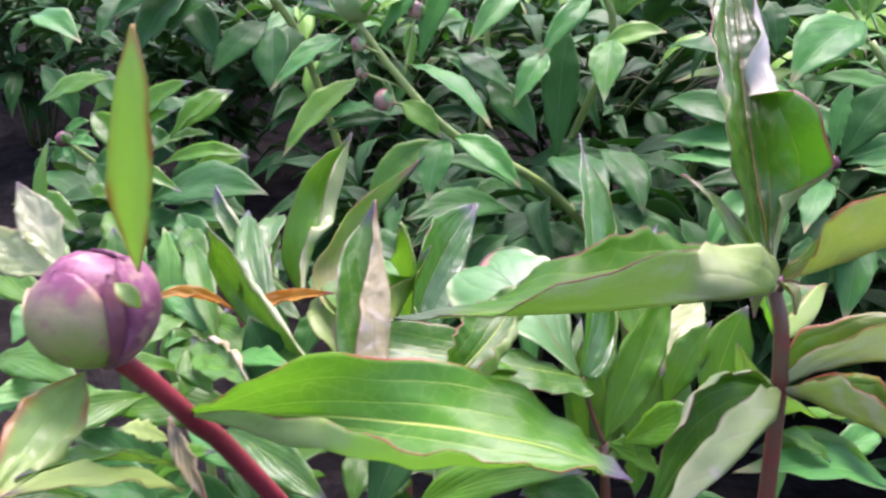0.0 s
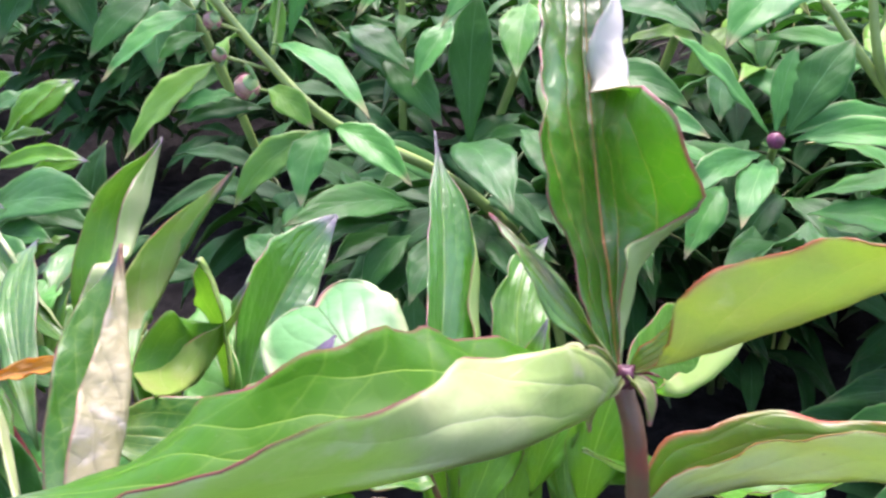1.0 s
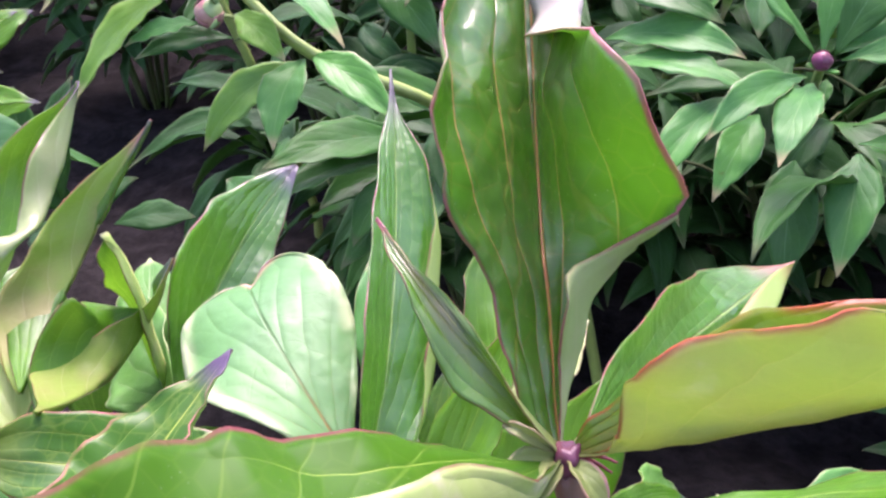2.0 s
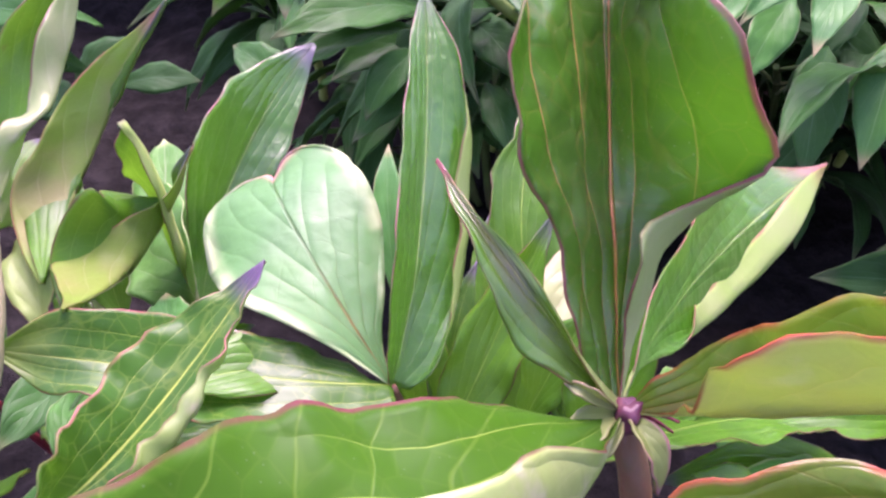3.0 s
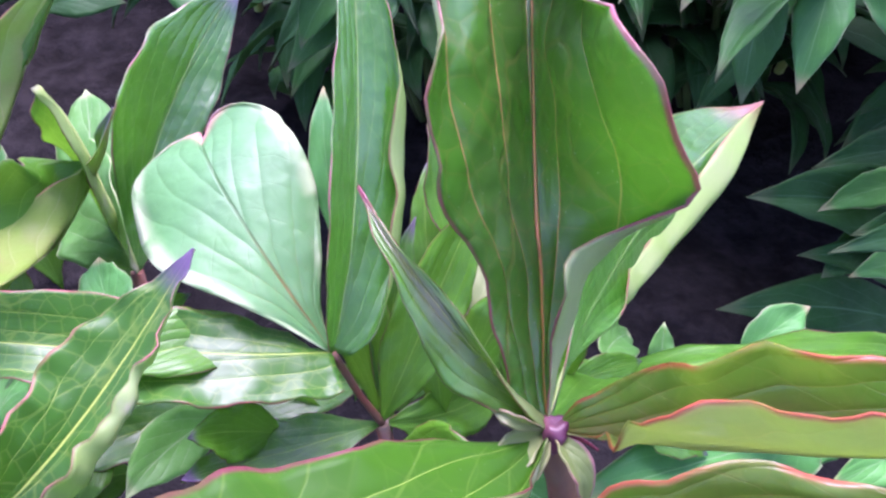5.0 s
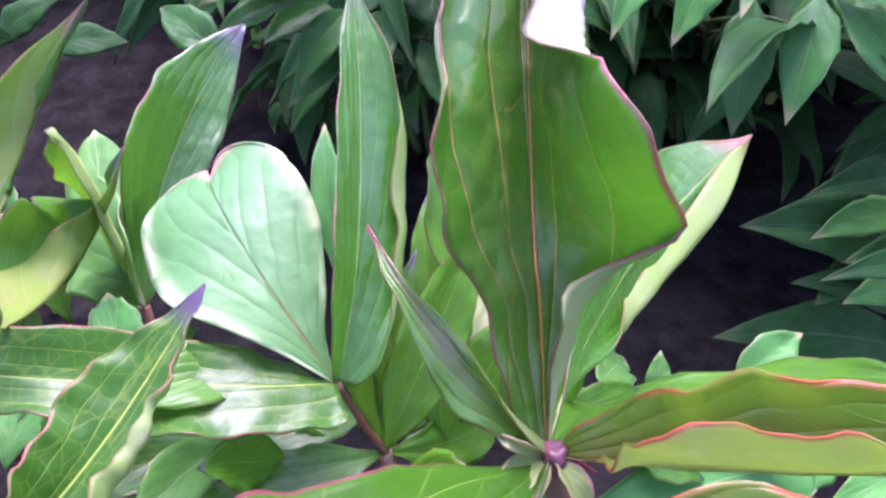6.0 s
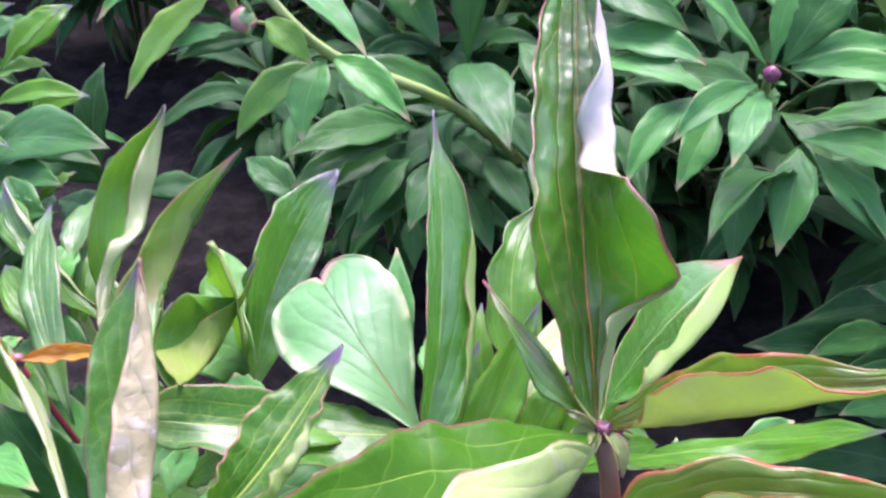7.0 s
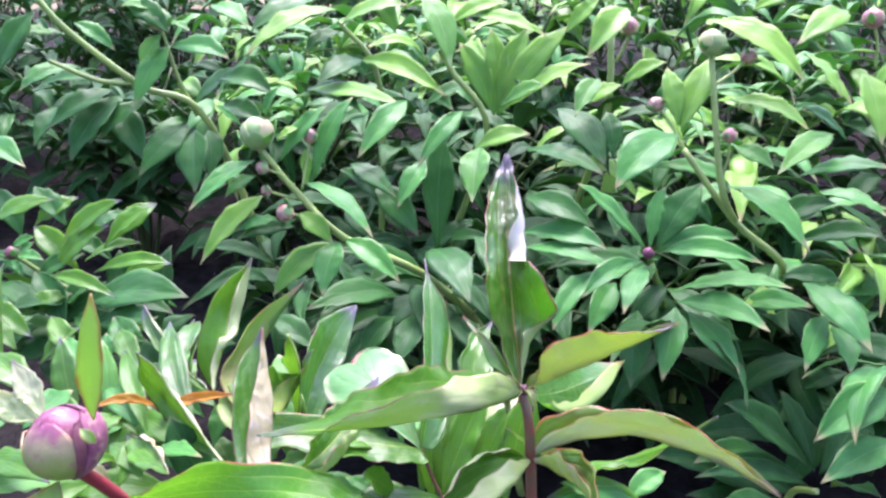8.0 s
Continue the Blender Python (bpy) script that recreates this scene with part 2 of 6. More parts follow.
# the broad pale margin paints in the white sky gloss along the edges
heart_top = leaf_material("leaf upper side with edge gloss painted pale", (0.082, 0.245, 0.082), (0.064, 0.200, 0.070), (0.040, 0.13, 0.030), (0.58, 0.68, 0.38), (0.66, 0.30, 0.28), (0.36, 0.68, 0.20), 0.47, 6.0, 0.50, 0.6, 0.26, relief=0.5, edge=0.74, spec=0.36, vein_red=0.5, quilt=0.6, depth=0.0018, coat=0.1)
gloss_top = leaf_material("dark glossy leaf upper side", (0.030, 0.124, 0.012), (0.024, 0.096, 0.018), (0.22, 0.34, 0.06), ROSE, PURPLE, (0.24, 0.64, 0.03), 0.35, amount=0.24, relief=0.55, spec=0.37, net=0.20, depth=0.0016, coat=0.25, quilt=0.25, veins=6.5, slant=0.62, run=0.55)
veined_top = leaf_material("bright leaf upper side with yellow veins", (0.044, 0.180, 0.014), (0.034, 0.140, 0.030), (0.42, 0.54, 0.12), (0.40, 0.06, 0.06), PURPLE, (0.28, 0.70, 0.05), 0.36, 3.0, 0.95, 0.32, 0.28, relief=0.5, spec=0.30, edge=0.95, net=0.12, quilt=0.3)
tall_top = leaf_material("glossy two-toned leaf upper side", (0.030, 0.140, 0.012), (0.024, 0.105, 0.018), (0.20, 0.32, 0.08), (0.30, 0.07, 0.09), PURPLE, (0.22, 0.72, 0.03), 0.30, amount=0.30, relief=0.7, spec=0.55, net=0.12, veins=6.5, slant=0.62, run=0.55, quilt=0.3, depth=0.0022, coat=0.8)
fold_top = leaf_material("glossy leaf upper side with a rosy tip", (0.030, 0.140, 0.012), (0.024, 0.105, 0.018), (0.20, 0.32, 0.08), (0.30, 0.07, 0.09), (0.36, 0.12, 0.12), (0.22, 0.72, 0.03), 0.30, amount=0.30, relief=0.7, spec=0.55, net=0.12, veins=6.5, slant=0.62, run=0.55, quilt=0.3, depth=0.0022, coat=0.8)
lance_top = leaf_material("deep green leaf upper side with yellow veins", (0.024, 0.105, 0.008), (0.019, 0.082, 0.012), (0.32, 0.44, 0.08), (0.38, 0.13, 0.12), PURPLE, (0.22, 0.62, 0.04), 0.34, 3.2, 0.9, 0.34, 0.22, relief=0.5, spec=0.32, edge=0.94, net=0.16, quilt=0.3)
lying_top = leaf_material("green leaf upper side with a dark red margin", (0.024, 0.105, 0.008), (0.019, 0.082, 0.012), (0.32, 0.44, 0.08), (0.26, 0.04, 0.06), (0.10, 0.16, 0.03), (0.22, 0.62, 0.04), 0.34, 3.2, 0.9, 0.34, 0.22, relief=0.5, spec=0.32, edge=0.94, net=0.16, quilt=0.3)
gleam_under = leaf_material("pale silvery green leaf underside", (0.42, 0.52, 0.27), (0.48, 0.54, 0.36), (0.52, 0.56, 0.38), (0.44, 0.12, 0.10), (0.50, 0.30, 0.20), (0.85, 0.92, 0.60), 0.32, amount=0.36, relief=0.8, depth=0.0020, spec=0.7, coat=0.4)
bract_skin = leaf_material("green bract with rosy margin", (0.15, 0.26, 0.06), (0.22, 0.25, 0.10), (0.24, 0.28, 0.12), (0.46, 0.16, 0.20), (0.46, 0.14, 0.22), (0.60, 0.74, 0.25), 0.42, amount=0.3, relief=0.3, edge=0.80)
k = Nodes("dark garden soil")
clod = k.noise(30.0, 8.0, 0.7)
soil = k.surface(k.mix(k.step(clod, 0.35, 0.7), (0.0135, 0.0125, 0.0115), (0.035, 0.032, 0.030)), 0.95, clod, 1.0, 0.02, spec=0.03)
stem_red = plain("red peony stem", (0.24, 0.022, 0.035), (0.15, 0.022, 0.028), 60.0, 0.35)
stem_brown = plain("brown green peony stem", (0.20, 0.055, 0.035), (0.13, 0.085, 0.045), 70.0, 0.4)
# stem green darkened to hold the shade inside the bushes
stem_shade = plain("shaded green stem", (0.045, 0.095, 0.022), (0.050, 0.060, 0.022), 40.0, 0.55, spec=0.2)
stem_green = plain("green peony stem", (0.25, 0.37, 0.08), (0.19, 0.28, 0.07), 40.0, 0.4)


def petal(name, a, b, c):
    """A bud's petal: two colours in soft flames, with paler blotches."""
    k = Nodes(name)
    flame = k.step(k.noise(85.0, 3.0, 0.6), 0.38, 0.62)
    blotch = k.step(k.noise(150.0, 2.0), 0.56, 0.68)
    return k.surface(k.mix(k.math("MULTIPLY", blotch, 0.5), k.mix(flame, a, b), c), 0.42, k.noise(400.0, 3.0), 0.35, 0.0008, spec=0.3)


k = Nodes("green and mauve bud petal")
up = k.add("SeparateXYZ")
k.put(up.inputs[0], k.add("TexCoord").outputs["Object"])
drift = k.math("ADD", up.outputs[2], k.math("MULTIPLY_ADD", k.noise(120.0, 3.0), 0.016, -0.008))
flesh = k.mix(k.step(drift, 0.668, 0.681), (0.20, 0.30, 0.06), (0.36, 0.31, 0.15))
flesh = k.mix(k.step(drift, 0.679, 0.689), flesh, (0.21, 0.07, 0.12))
flesh = k.mix(k.math("MULTIPLY", k.step(k.noise(190.0, 3.0), 0.55, 0.70), 0.4), flesh, (0.30, 0.07, 0.13))
bud_front = k.surface(flesh, 0.42, k.noise(300.0, 3.0), 0.4, 0.0008, spec=0.25)
bud_skin = petal("rose and cream bud petal", (0.15, 0.035, 0.075), (0.26, 0.10, 0.15), (0.40, 0.30, 0.18))
bud_cream = petal("cream and green bud petal", (0.38, 0.41, 0.15), (0.48, 0.34, 0.25), (0.42, 0.13, 0.22))
bud_green = plain("green bud skin", (0.16, 0.30, 0.09), (0.26, 0.34, 0.13), 50.0, 0.40)
bud_dark = plain("purple bud skin", (0.09, 0.022, 0.045), (0.20, 0.07, 0.08), 60.0, 0.38)
bud_pink = plain("pink young bud skin", (0.34, 0.11, 0.14), (0.42, 0.30, 0.18), 150.0, 0.42)


# ---- builders ----
def thing(name, at, label, category, group="", kind=""):
    ob = new(name)
    ob.location = at
    ob.empty_display_size = 0.02
    tagged(ob, label, category, group, kind)
    bpy.context.view_layer.update()
    return ob


def part(name, data, mats, parent, label=""):
    """Links a mesh, whose points are given in the world, as one part of a thing."""
    ob = new(name, data)
    if not data.materials:
        for m in mats if isinstance(mats, (list, tuple)) else [mats]:
            data.materials.append(m)
    ob.parent = parent
    root = parent
    shift = Vector(parent.location)
    while root.parent:
        root = root.parent
        shift += Vector(root.location)
    ob.location = -shift
    if label:
        ob["label"] = label
    return ob


def profile(values, n):
    """A smooth run of n values through evenly spaced ones."""
    if not isinstance(values, (list, tuple)):
        return np.full(n, float(values))
    p = np.array([2 * values[0] - values[1], *values, 2 * values[-1] - values[-2]], float)
    x = np.linspace(0, len(values) - 1, n)
    i = np.minimum(x.astype(int), len(values) - 2)
    f = x - i
    a, b, c, d = p[i], p[i + 1], p[i + 2], p[i + 3]
    return 0.5 * (2 * b + (c - a) * f + (2 * a - 5 * b + 4 * c - d) * f**2 + (3 * b - a - 3 * c + d) * f**3)


LANCE = (0.03, 0.27, 0.56, 0.81, 0.96, 1.0, 0.92, 0.75, 0.51, 0.25, 0.0)


def blade(base, mid, tip, wl, wr, face, fl=8.0, fr=8.0, cl=10.0, cr=10.0, kl=0.6, kr=0.6, hl=0.35, hr=0.35, wave=0.0008, waves=5.0, notch=0.0, turn=0.0, ns=26, nv=6, thick=0.00035, seed=0, dent=0.03, buckle=0.0014):
    """A leaf of two skins along a bent midrib. wl, wr: half widths in mm on each side, along its length; fl, fr: degrees by which the
    halves rise from the midrib; cl, cr: degrees by which they curl further out; kl, kr, hl, hr: where across, and over how wide a strip."""
    rng = np.random.default_rng(seed + 11)
    base, mid, tip, face = (np.array(p, float) for p in (base, mid, tip, face))
    s = np.linspace(0, 1, ns + 1)
    ctrl = 2 * mid - (base + tip) / 2
    rib = np.outer((1 - s) ** 2, base) + np.outer(2 * s * (1 - s), ctrl) + np.outer(s**2, tip)
    tan = np.gradient(rib, axis=0)
    tan /= np.linalg.norm(tan, axis=1)[:, None]
    side = np.cross(tan, face)
    side /= np.linalg.norm(side, axis=1)[:, None]
    up = np.cross(side, tan)
    a = np.radians(profile(turn, ns + 1))[:, None]
    side, up = side * np.cos(a) + up * np.sin(a), up * np.cos(a) - side * np.sin(a)
    length = np.linalg.norm(np.diff(rib, axis=0), axis=1).sum()
    cols = []
    for sign, w, f0, c0, kk, hh in ((-1, wl, fl, cl, kl, hl), (1, wr, fr, cr, kr, hr)):
        w = profile([w * q for q in LANCE] if not isinstance(w, (list, tuple)) else w, ns + 1).clip(0.05) / 1000
        f0, c0, kk = profile(f0, ns + 1), profile(c0, ns + 1), profile(kk, ns + 1)
        m = 24
        t = (np.arange(m) + 0.5) / m
        z = ((t[None] - (kk - hh)[:, None]) / (2 * hh)).clip(0, 1)
        ang = np.radians(f0[:, None] + c0[:, None] * (z * z * (3 - 2 * z)))
        x = np.cumsum(np.cos(ang), 1) / m * w[:, None]
        y = np.cumsum(np.sin(ang), 1) / m * w[:, None]
        nx, ny = -np.sin(ang), np.cos(ang)
        ph = rng.uniform(0, 6.28, 3)
        rip = np.sin(waves * 6.28 * s + ph[0]) + 0.7 * np.sin(waves * 3.7 * s + ph[1]) + 0.25 * np.sin(waves * 17 * s + ph[2])
        soft_rip = np.sin(waves * 5.1 * s + ph[2]) + 0.6 * np.sin(waves * 9.3 * s + ph[0])
        side_cols = []
        for j in range(1, nv + 1):
            v = j / nv
            i = min(m - 1, int(round(v * m)) - 1)
            r = wave * rip * v * v * np.minimum(1, w / 0.004)
            d = dent * soft_rip * v**3 * w
            px_, py_ = x[:, i] + r * nx[:, i] + d * np.cos(ang[:, i]), y[:, i] + r * ny[:, i] + d * np.sin(ang[:, i])
            p = rib + sign * side * px_[:, None] + up * py_[:, None]
            if notch:
                p = p + tan * (notch * length * np.sin(v * math.pi * 0.75) * s**3)[:, None]
            side_cols.append((sign * v, p))
        cols += side_cols if sign > 0 else side_cols[::-1]
        if sign < 0:
            cols.append((0.0, rib))
    nc = len(cols)
    grid = np.stack([p for _, p in cols], 1)
    if buckle:
        du, dv = np.gradient(grid, axis=1), np.gradient(grid, axis=0)
        nrm = np.cross(du, dv)
        nrm /= np.linalg.norm(nrm, axis=2)[:, :, None] + 1e-12
        off = Vector((seed * 1.7 % 31, seed * 0.9 % 17, 0))
        lump = np.array([[noise.noise(Vector((2.2 * v, 7.0 * t_, 0)) + off) + 0.5 * noise.noise(Vector((4.5 * v, 17.0 * t_, 3)) + off) for v, _ in cols] for t_ in s])
        width = np.linalg.norm(grid[:, -1] - grid[:, 0], axis=1)
        grid = grid + nrm * (lump * (buckle * np.minimum(1, width / 0.012))[:, None])[:, :, None]
    du, dv = np.gradient(grid, axis=1), np.gradient(grid, axis=0)
    nrm = np.cross(du, dv)
    nrm /= np.linalg.norm(nrm, axis=2)[:, :, None] + 1e-12
    vs = np.array([v for v, _ in cols])
    depth = thick * (1 + 2.2 * np.exp(-((vs / 0.05) ** 2)))[None, :, None]
    low = grid - nrm * depth
    n1 = (ns + 1) * nc
    verts = np.concatenate([grid.reshape(-1, 3), low.reshape(-1, 3)])
    faces, mats = [], []
    for i in range(ns):
        for j in range(nc - 1):
            a0, b0 = i * nc + j, i * nc + j + 1
            faces.append((a0, b0, b0 + nc, a0 + nc))
            mats.append(0)
            faces.append((n1 + a0, n1 + a0 + nc, n1 + b0 + nc, n1 + b0))
            mats.append(1)
        for a0, b0 in ((i * nc, (i + 1) * nc), ((i + 1) * nc + nc - 1, i * nc + nc - 1)):
            faces.append((a0, b0, n1 + b0, n1 + a0))
            mats.append(0)
    for j in range(nc - 1):
        faces.append((j + 1, j, n1 + j, n1 + j + 1))
        a0 = ns * nc + j
        faces.append((a0, a0 + 1, n1 + a0 + 1, n1 + a0))
        mats += [0, 0]
    me = bpy.data.meshes.new("blade")
    me.from_pydata(verts.tolist(), [], faces)
    me.polygons.foreach_set("material_index", mats)
    me.polygons.foreach_set("use_smooth", [True] * len(faces))
    uv = me.uv_layers.new(name="blade")
    iv = np.empty(len(me.loops), int)
    me.loops.foreach_get("vertex_index", iv)
    iv %= n1
    flat = np.stack([0.5 + 0.5 * vs[iv % nc], s[iv // nc]], 1)
    uv.data.foreach_set("uv", flat.ravel())
    me.update()
    return me


SEED = [0]


def leaf(parent, base, mid, tip, wl, wr, face, top=None, under=None, label="", **kw):
    SEED[0] += 1
    return part("leaf", blade(base, mid, tip, wl, wr, face, seed=SEED[0], **kw), [top or fresh_top, under or fresh_under], parent, label)


def bl(parent, base, tip, w, top=None, under=None, lift=0.10, face=(0.0, -0.55, 0.84)):
    """A leaf between two points, arched upwards a little, with slightly raised halves."""
    SEED[0] += 1
    r = random.Random(SEED[0])
    b, t = Vector(base), Vector(tip)
    n = (t - b).length
    w = min(w, 215 * n)
    mid = (b + t) / 2 + Vector((r.uniform(-0.05, 0.05) * n, -0.3 * lift * n, lift * n))
    face = Vector(face) + Vector((r.uniform(-0.3, 0.3), r.uniform(-0.2, 0.2), 0))
    me = blade(b, mid, t, w, w * r.uniform(0.9, 1.1), face, fl=r.uniform(4, 24), fr=r.uniform(4, 24), cl=r.uniform(-25, 15), cr=r.uniform(-25, 15), wave=0.0008, waves=r.uniform(3, 6), ns=18, nv=4, seed=SEED[0], buckle=min(0.0014, 0.012 * n))
    return part("leaf", me, [top or fresh_top, under or (deep_under if top in (deep_top, mid_top, bright_top) else fresh_under)], parent)


def tube(points, radii, sides=8, per=6):
    """A tapering round stem through points."""
    pts = [Vector(p) for p in points]
    xyz = [profile([p[i] for p in pts], (len(pts) - 1) * per + 1) for i in range(3)]
    line = [Vector(p) for p in zip(*xyz)]
    rad = profile(radii, len(line)) if isinstance(radii, (list, tuple)) else [radii] * len(line)
    bm = bmesh.new()
    rings = []
    for i, p in enumerate(line):
        d = (line[min(i + 1, len(line) - 1)] - line[max(i - 1, 0)]).normalized()
        a = d.cross(Vector((0.3, 1, 0.1))).normalized()
        b = d.cross(a)
        rings.append([bm.verts.new(p + (a * math.cos(t) + b * math.sin(t)) * rad[i] * (1 + 0.06 * math.sin(3 * t + i))) for t in (6.2832 * q / sides for q in range(sides))])
    for r0, r1 in zip(rings, rings[1:]):
        for q in range(sides):
            bm.faces.new((r0[q], r0[(q + 1) % sides], r1[(q + 1) % sides], r1[q])).smooth = True
    bm.faces.new(rings[0][::-1])
    bm.faces.new(rings[-1])
    me = bpy.data.meshes.new("stem")
    bm.to_mesh(me)
    bm.free()
    return me


def stem(parent, points, radii, mat, label="", name="stem", sides=8):
    return part(name, tube(points, radii, sides), mat, parent, label)


def ball(centre, radius, axis, squash=0.95, lumps=0.03, seed=1):
    """A slightly lumpy closed bud, flattened along its axis, with a small point on top."""
    bm = bmesh.new()
    bmesh.ops.create_icosphere(bm, subdivisions=3, radius=1.0)
    rot = Vector((0, 0, 1)).rotation_difference(Vector(axis)).to_matrix()
    for v in bm.verts:
        c = v.co.copy()
        r = 1 + lumps * noise.noise(c * 1.7 + Vector((seed, 0, 0)))
        if c.z > 0.85:
            r += 0.5 * (c.z - 0.85)
        c = Vector((c.x, c.y, c.z * squash)) * r * radius
        v.co = rot @ c + Vector(centre)
    for f in bm.faces:
        f.smooth = True
    me = bpy.data.meshes.new("bud")
    bm.to_mesh(me)
    bm.free()
    return me


def shell(centre, radius, axis, turn, wide, low, high, lift=1.03, thick=0.0007, pointed=0.6):
    """A cupped petal or scale that wraps a bud: wide, low and high in degrees; it starts at the bud's foot."""
    rot = Vector((0, 0, 1)).rotation_difference(Vector(axis)).to_matrix()
    bm = bmesh.new()
    nu, nv = 12, 12
    lay = []
    for off in (0.0, -thick):
        g = []
        for j in range(nv + 1):
            f = j / nv
            el = radians(low + (high - low) * f)
            w = radians(wide) * (math.sin(math.pi * min(1.0, 0.25 + 0.75 * f)) ** pointed) * (1.0 if f < 0.5 else 1.0)
            row = []
            for i in range(nu + 1):
                az = radians(turn) + w * (i / nu - 0.5) / max(0.25, math.cos(el))
                rise = 1 + 0.035 * abs(i / nu - 0.5) + 0.05 * f * f
                r = (radius * lift * rise) + off
                c = Vector((math.cos(el) * math.cos(az), math.cos(el) * math.sin(az), 0.95 * math.sin(el))) * r
                row.append(bm.verts.new(rot @ c + Vector(centre)))
            g.append(row)
        lay.append(g)
    for q, g in enumerate(lay):
        for j in range(nv):
            for i in range(nu):
                fc = (g[j][i], g[j][i + 1], g[j + 1][i + 1], g[j + 1][i])
                bm.faces.new(fc if q == 0 else fc[::-1]).smooth = True
    a, b = lay
    for j in range(nv):
        bm.faces.new((a[j + 1][0], b[j + 1][0], b[j][0], a[j][0]))
        bm.faces.new((a[j][nu], b[j][nu], b[j + 1][nu], a[j + 1][nu]))
    for i in range(nu):
        bm.faces.new((a[0][i], b[0][i], b[0][i + 1], a[0][i + 1]))
        bm.faces.new((a[nv][i + 1], b[nv][i + 1], b[nv][i], a[nv][i]))
    me = bpy.data.meshes.new("scale")
    bm.to_mesh(me)
    bm.free()
    return me


def bud(parent, centre, radius, axis, mats, label, turns=(200, 330, 80, 270), seed=1, sepals=0):
    """A closed bud: a core wrapped in petals, with small pointed sepals at its foot."""
    core = part("bud", ball(centre, radius, axis, seed=seed), mats[0], parent, label)
    for n, t in enumerate(turns):
        part("petal", shell(centre, radius, axis, t, (120, 104, 108, 70, 56, 80)[n], -75, (62, 40, 66, 12, 40, 46)[n], 1.02 + (0.035 if len(turns) < 5 else 0.022) * n, radius * 0.05), mats[(n + 1) % len(mats)], core)
    c, up = Vector(centre), Vector(axis).normalized()
    aside = up.orthogonal().normalized()
    r = random.Random(seed + int(1e4 * abs(c.x + c.z)))
    for n in range(sepals):
        way = Matrix.Rotation(6.2832 * n / sepals + r.uniform(-0.4, 0.4), 3, up) @ aside
        long = radius * r.uniform(1.4, 2.6)
        foot = c - up * radius * 0.85 + way * radius * 0.2
        tip = foot + way * long * r.uniform(0.5, 1.0) + up * long * r.uniform(0.3, 0.9)
        part("sepal", blade(foot, (foot + tip) / 2 + way * radius * 0.35, tip, 420 * radius, 420 * radius, up - way * 0.8, fl=20, fr=20, ns=10, nv=3, wave=0.0002, buckle=0.0002, seed=seed + n), [mid_top, deep_under], core)
    return core


# ---- ground ----
def soil_height(y):
    """The bed lies level under the near clump and rises gently behind it."""
    return 0.27 + 0.14 * min(max(y - 0.8, 0.0), 2.2)


def ground_mesh():
    """One sheet of soil with clods near the plants, out to the horizon."""
    xs = np.unique(np.concatenate([np.linspace(-1.2, 1.6, 113), np.linspace(-6, 7, 27), [-400, -60, -20, 20, 60, 400]]))
    ys = np.unique(np.concatenate([np.linspace(0.0, 2.4, 97), np.linspace(-5, 9, 29), [-400, -60, -20, 20, 60, 400]]))
    verts = []
    for y in ys:
        for x in xs:
            p = Vector((x, y, 0))
            near = max(0.0, 1 - max(abs(x - 0.2) - 1.4, abs(y - 1.2) - 1.2, 0) / 2)
            h = 0.022 * noise.noise(p * 9) + 0.012 * noise.noise(p * 24) + 0.03 * noise.noise(p * 2.2)
            verts.append((x, y, soil_height(y) + h * near))
    nx = len(xs)
    faces = [(j * nx + i, j * nx + i + 1, (j + 1) * nx + i + 1, (j + 1) * nx + i) for j in range(len(ys) - 1) for i in range(nx - 1)]
    me = bpy.data.meshes.new("ground")
    me.from_pydata(verts, [], faces)
    me.polygons.foreach_set("use_smooth", [True] * len(faces))
    me.materials.append(soil)
    return me


tagged(new("ground", ground_mesh()), "dark crumbly garden soil between the peony rows", "ground", kind="structure")

# ---- the reddish shoot with the tall upright leaf ----
NODE = (0.1118, 0.2655, 0.6562)
LOW = (0.1160, 0.2605, 0.6200)
s1 = thing("peony_shoot", (0.118, 0.266, 0.270), "tall peony shoot with red-edged upright leaf and brown stem", "peony", "peony shoots of the near clump")
stem(s1, [(0.118, 0.266, 0.260), (0.1175, 0.263, 0.45), LOW, NODE], (0.0040, 0.0033, 0.0027, 0.0023), stem_brown, "brownish red stem", sides=12)
leaf(s1, NODE, (0.1115, 0.3054, 0.7042), (0.1160, 0.3553, 0.7588), (4.3, 7.8, 11.7, 22.6, 27.5, 24.6, 19.7, 13.9, 10.7, 6.6, 0.2), (0.2, 5.0, 18.4, 24.7, 30.3, 23.1, 21.1, 15.7, 10.6, 6.0, 1.4), (-0.10, -0.81, 0.50), red_top, cap_under,
     "upright glossy leaf with red veins and a folded pale edge", fl=(22, 49, 61, 43, 21, -0), fr=(14, 4, -2, 30, 60, 59, 24, 7, 3, 1, -0), cl=(8, -1, -2, 12, 31, 52, 38, 26, 14, 17, 1), cr=(105, 130, 117, 185, 3, 133, 196, 123, 128, 49, -2), kl=(0.85, 0.74, 0.86, 0.69, 0.86, 0.84), kr=(0.25, 0.50, 0.38, 1.12, 1.66, 0.74, 0.51, 0.59, 0.66, 0.47, 0.62), hl=0.12, hr=0.12, turn=(-3, -1, 4, 3, 5, 7), wave=0.0005, waves=9, dent=0.02, buckle=0.0014, ns=64, nv=14)
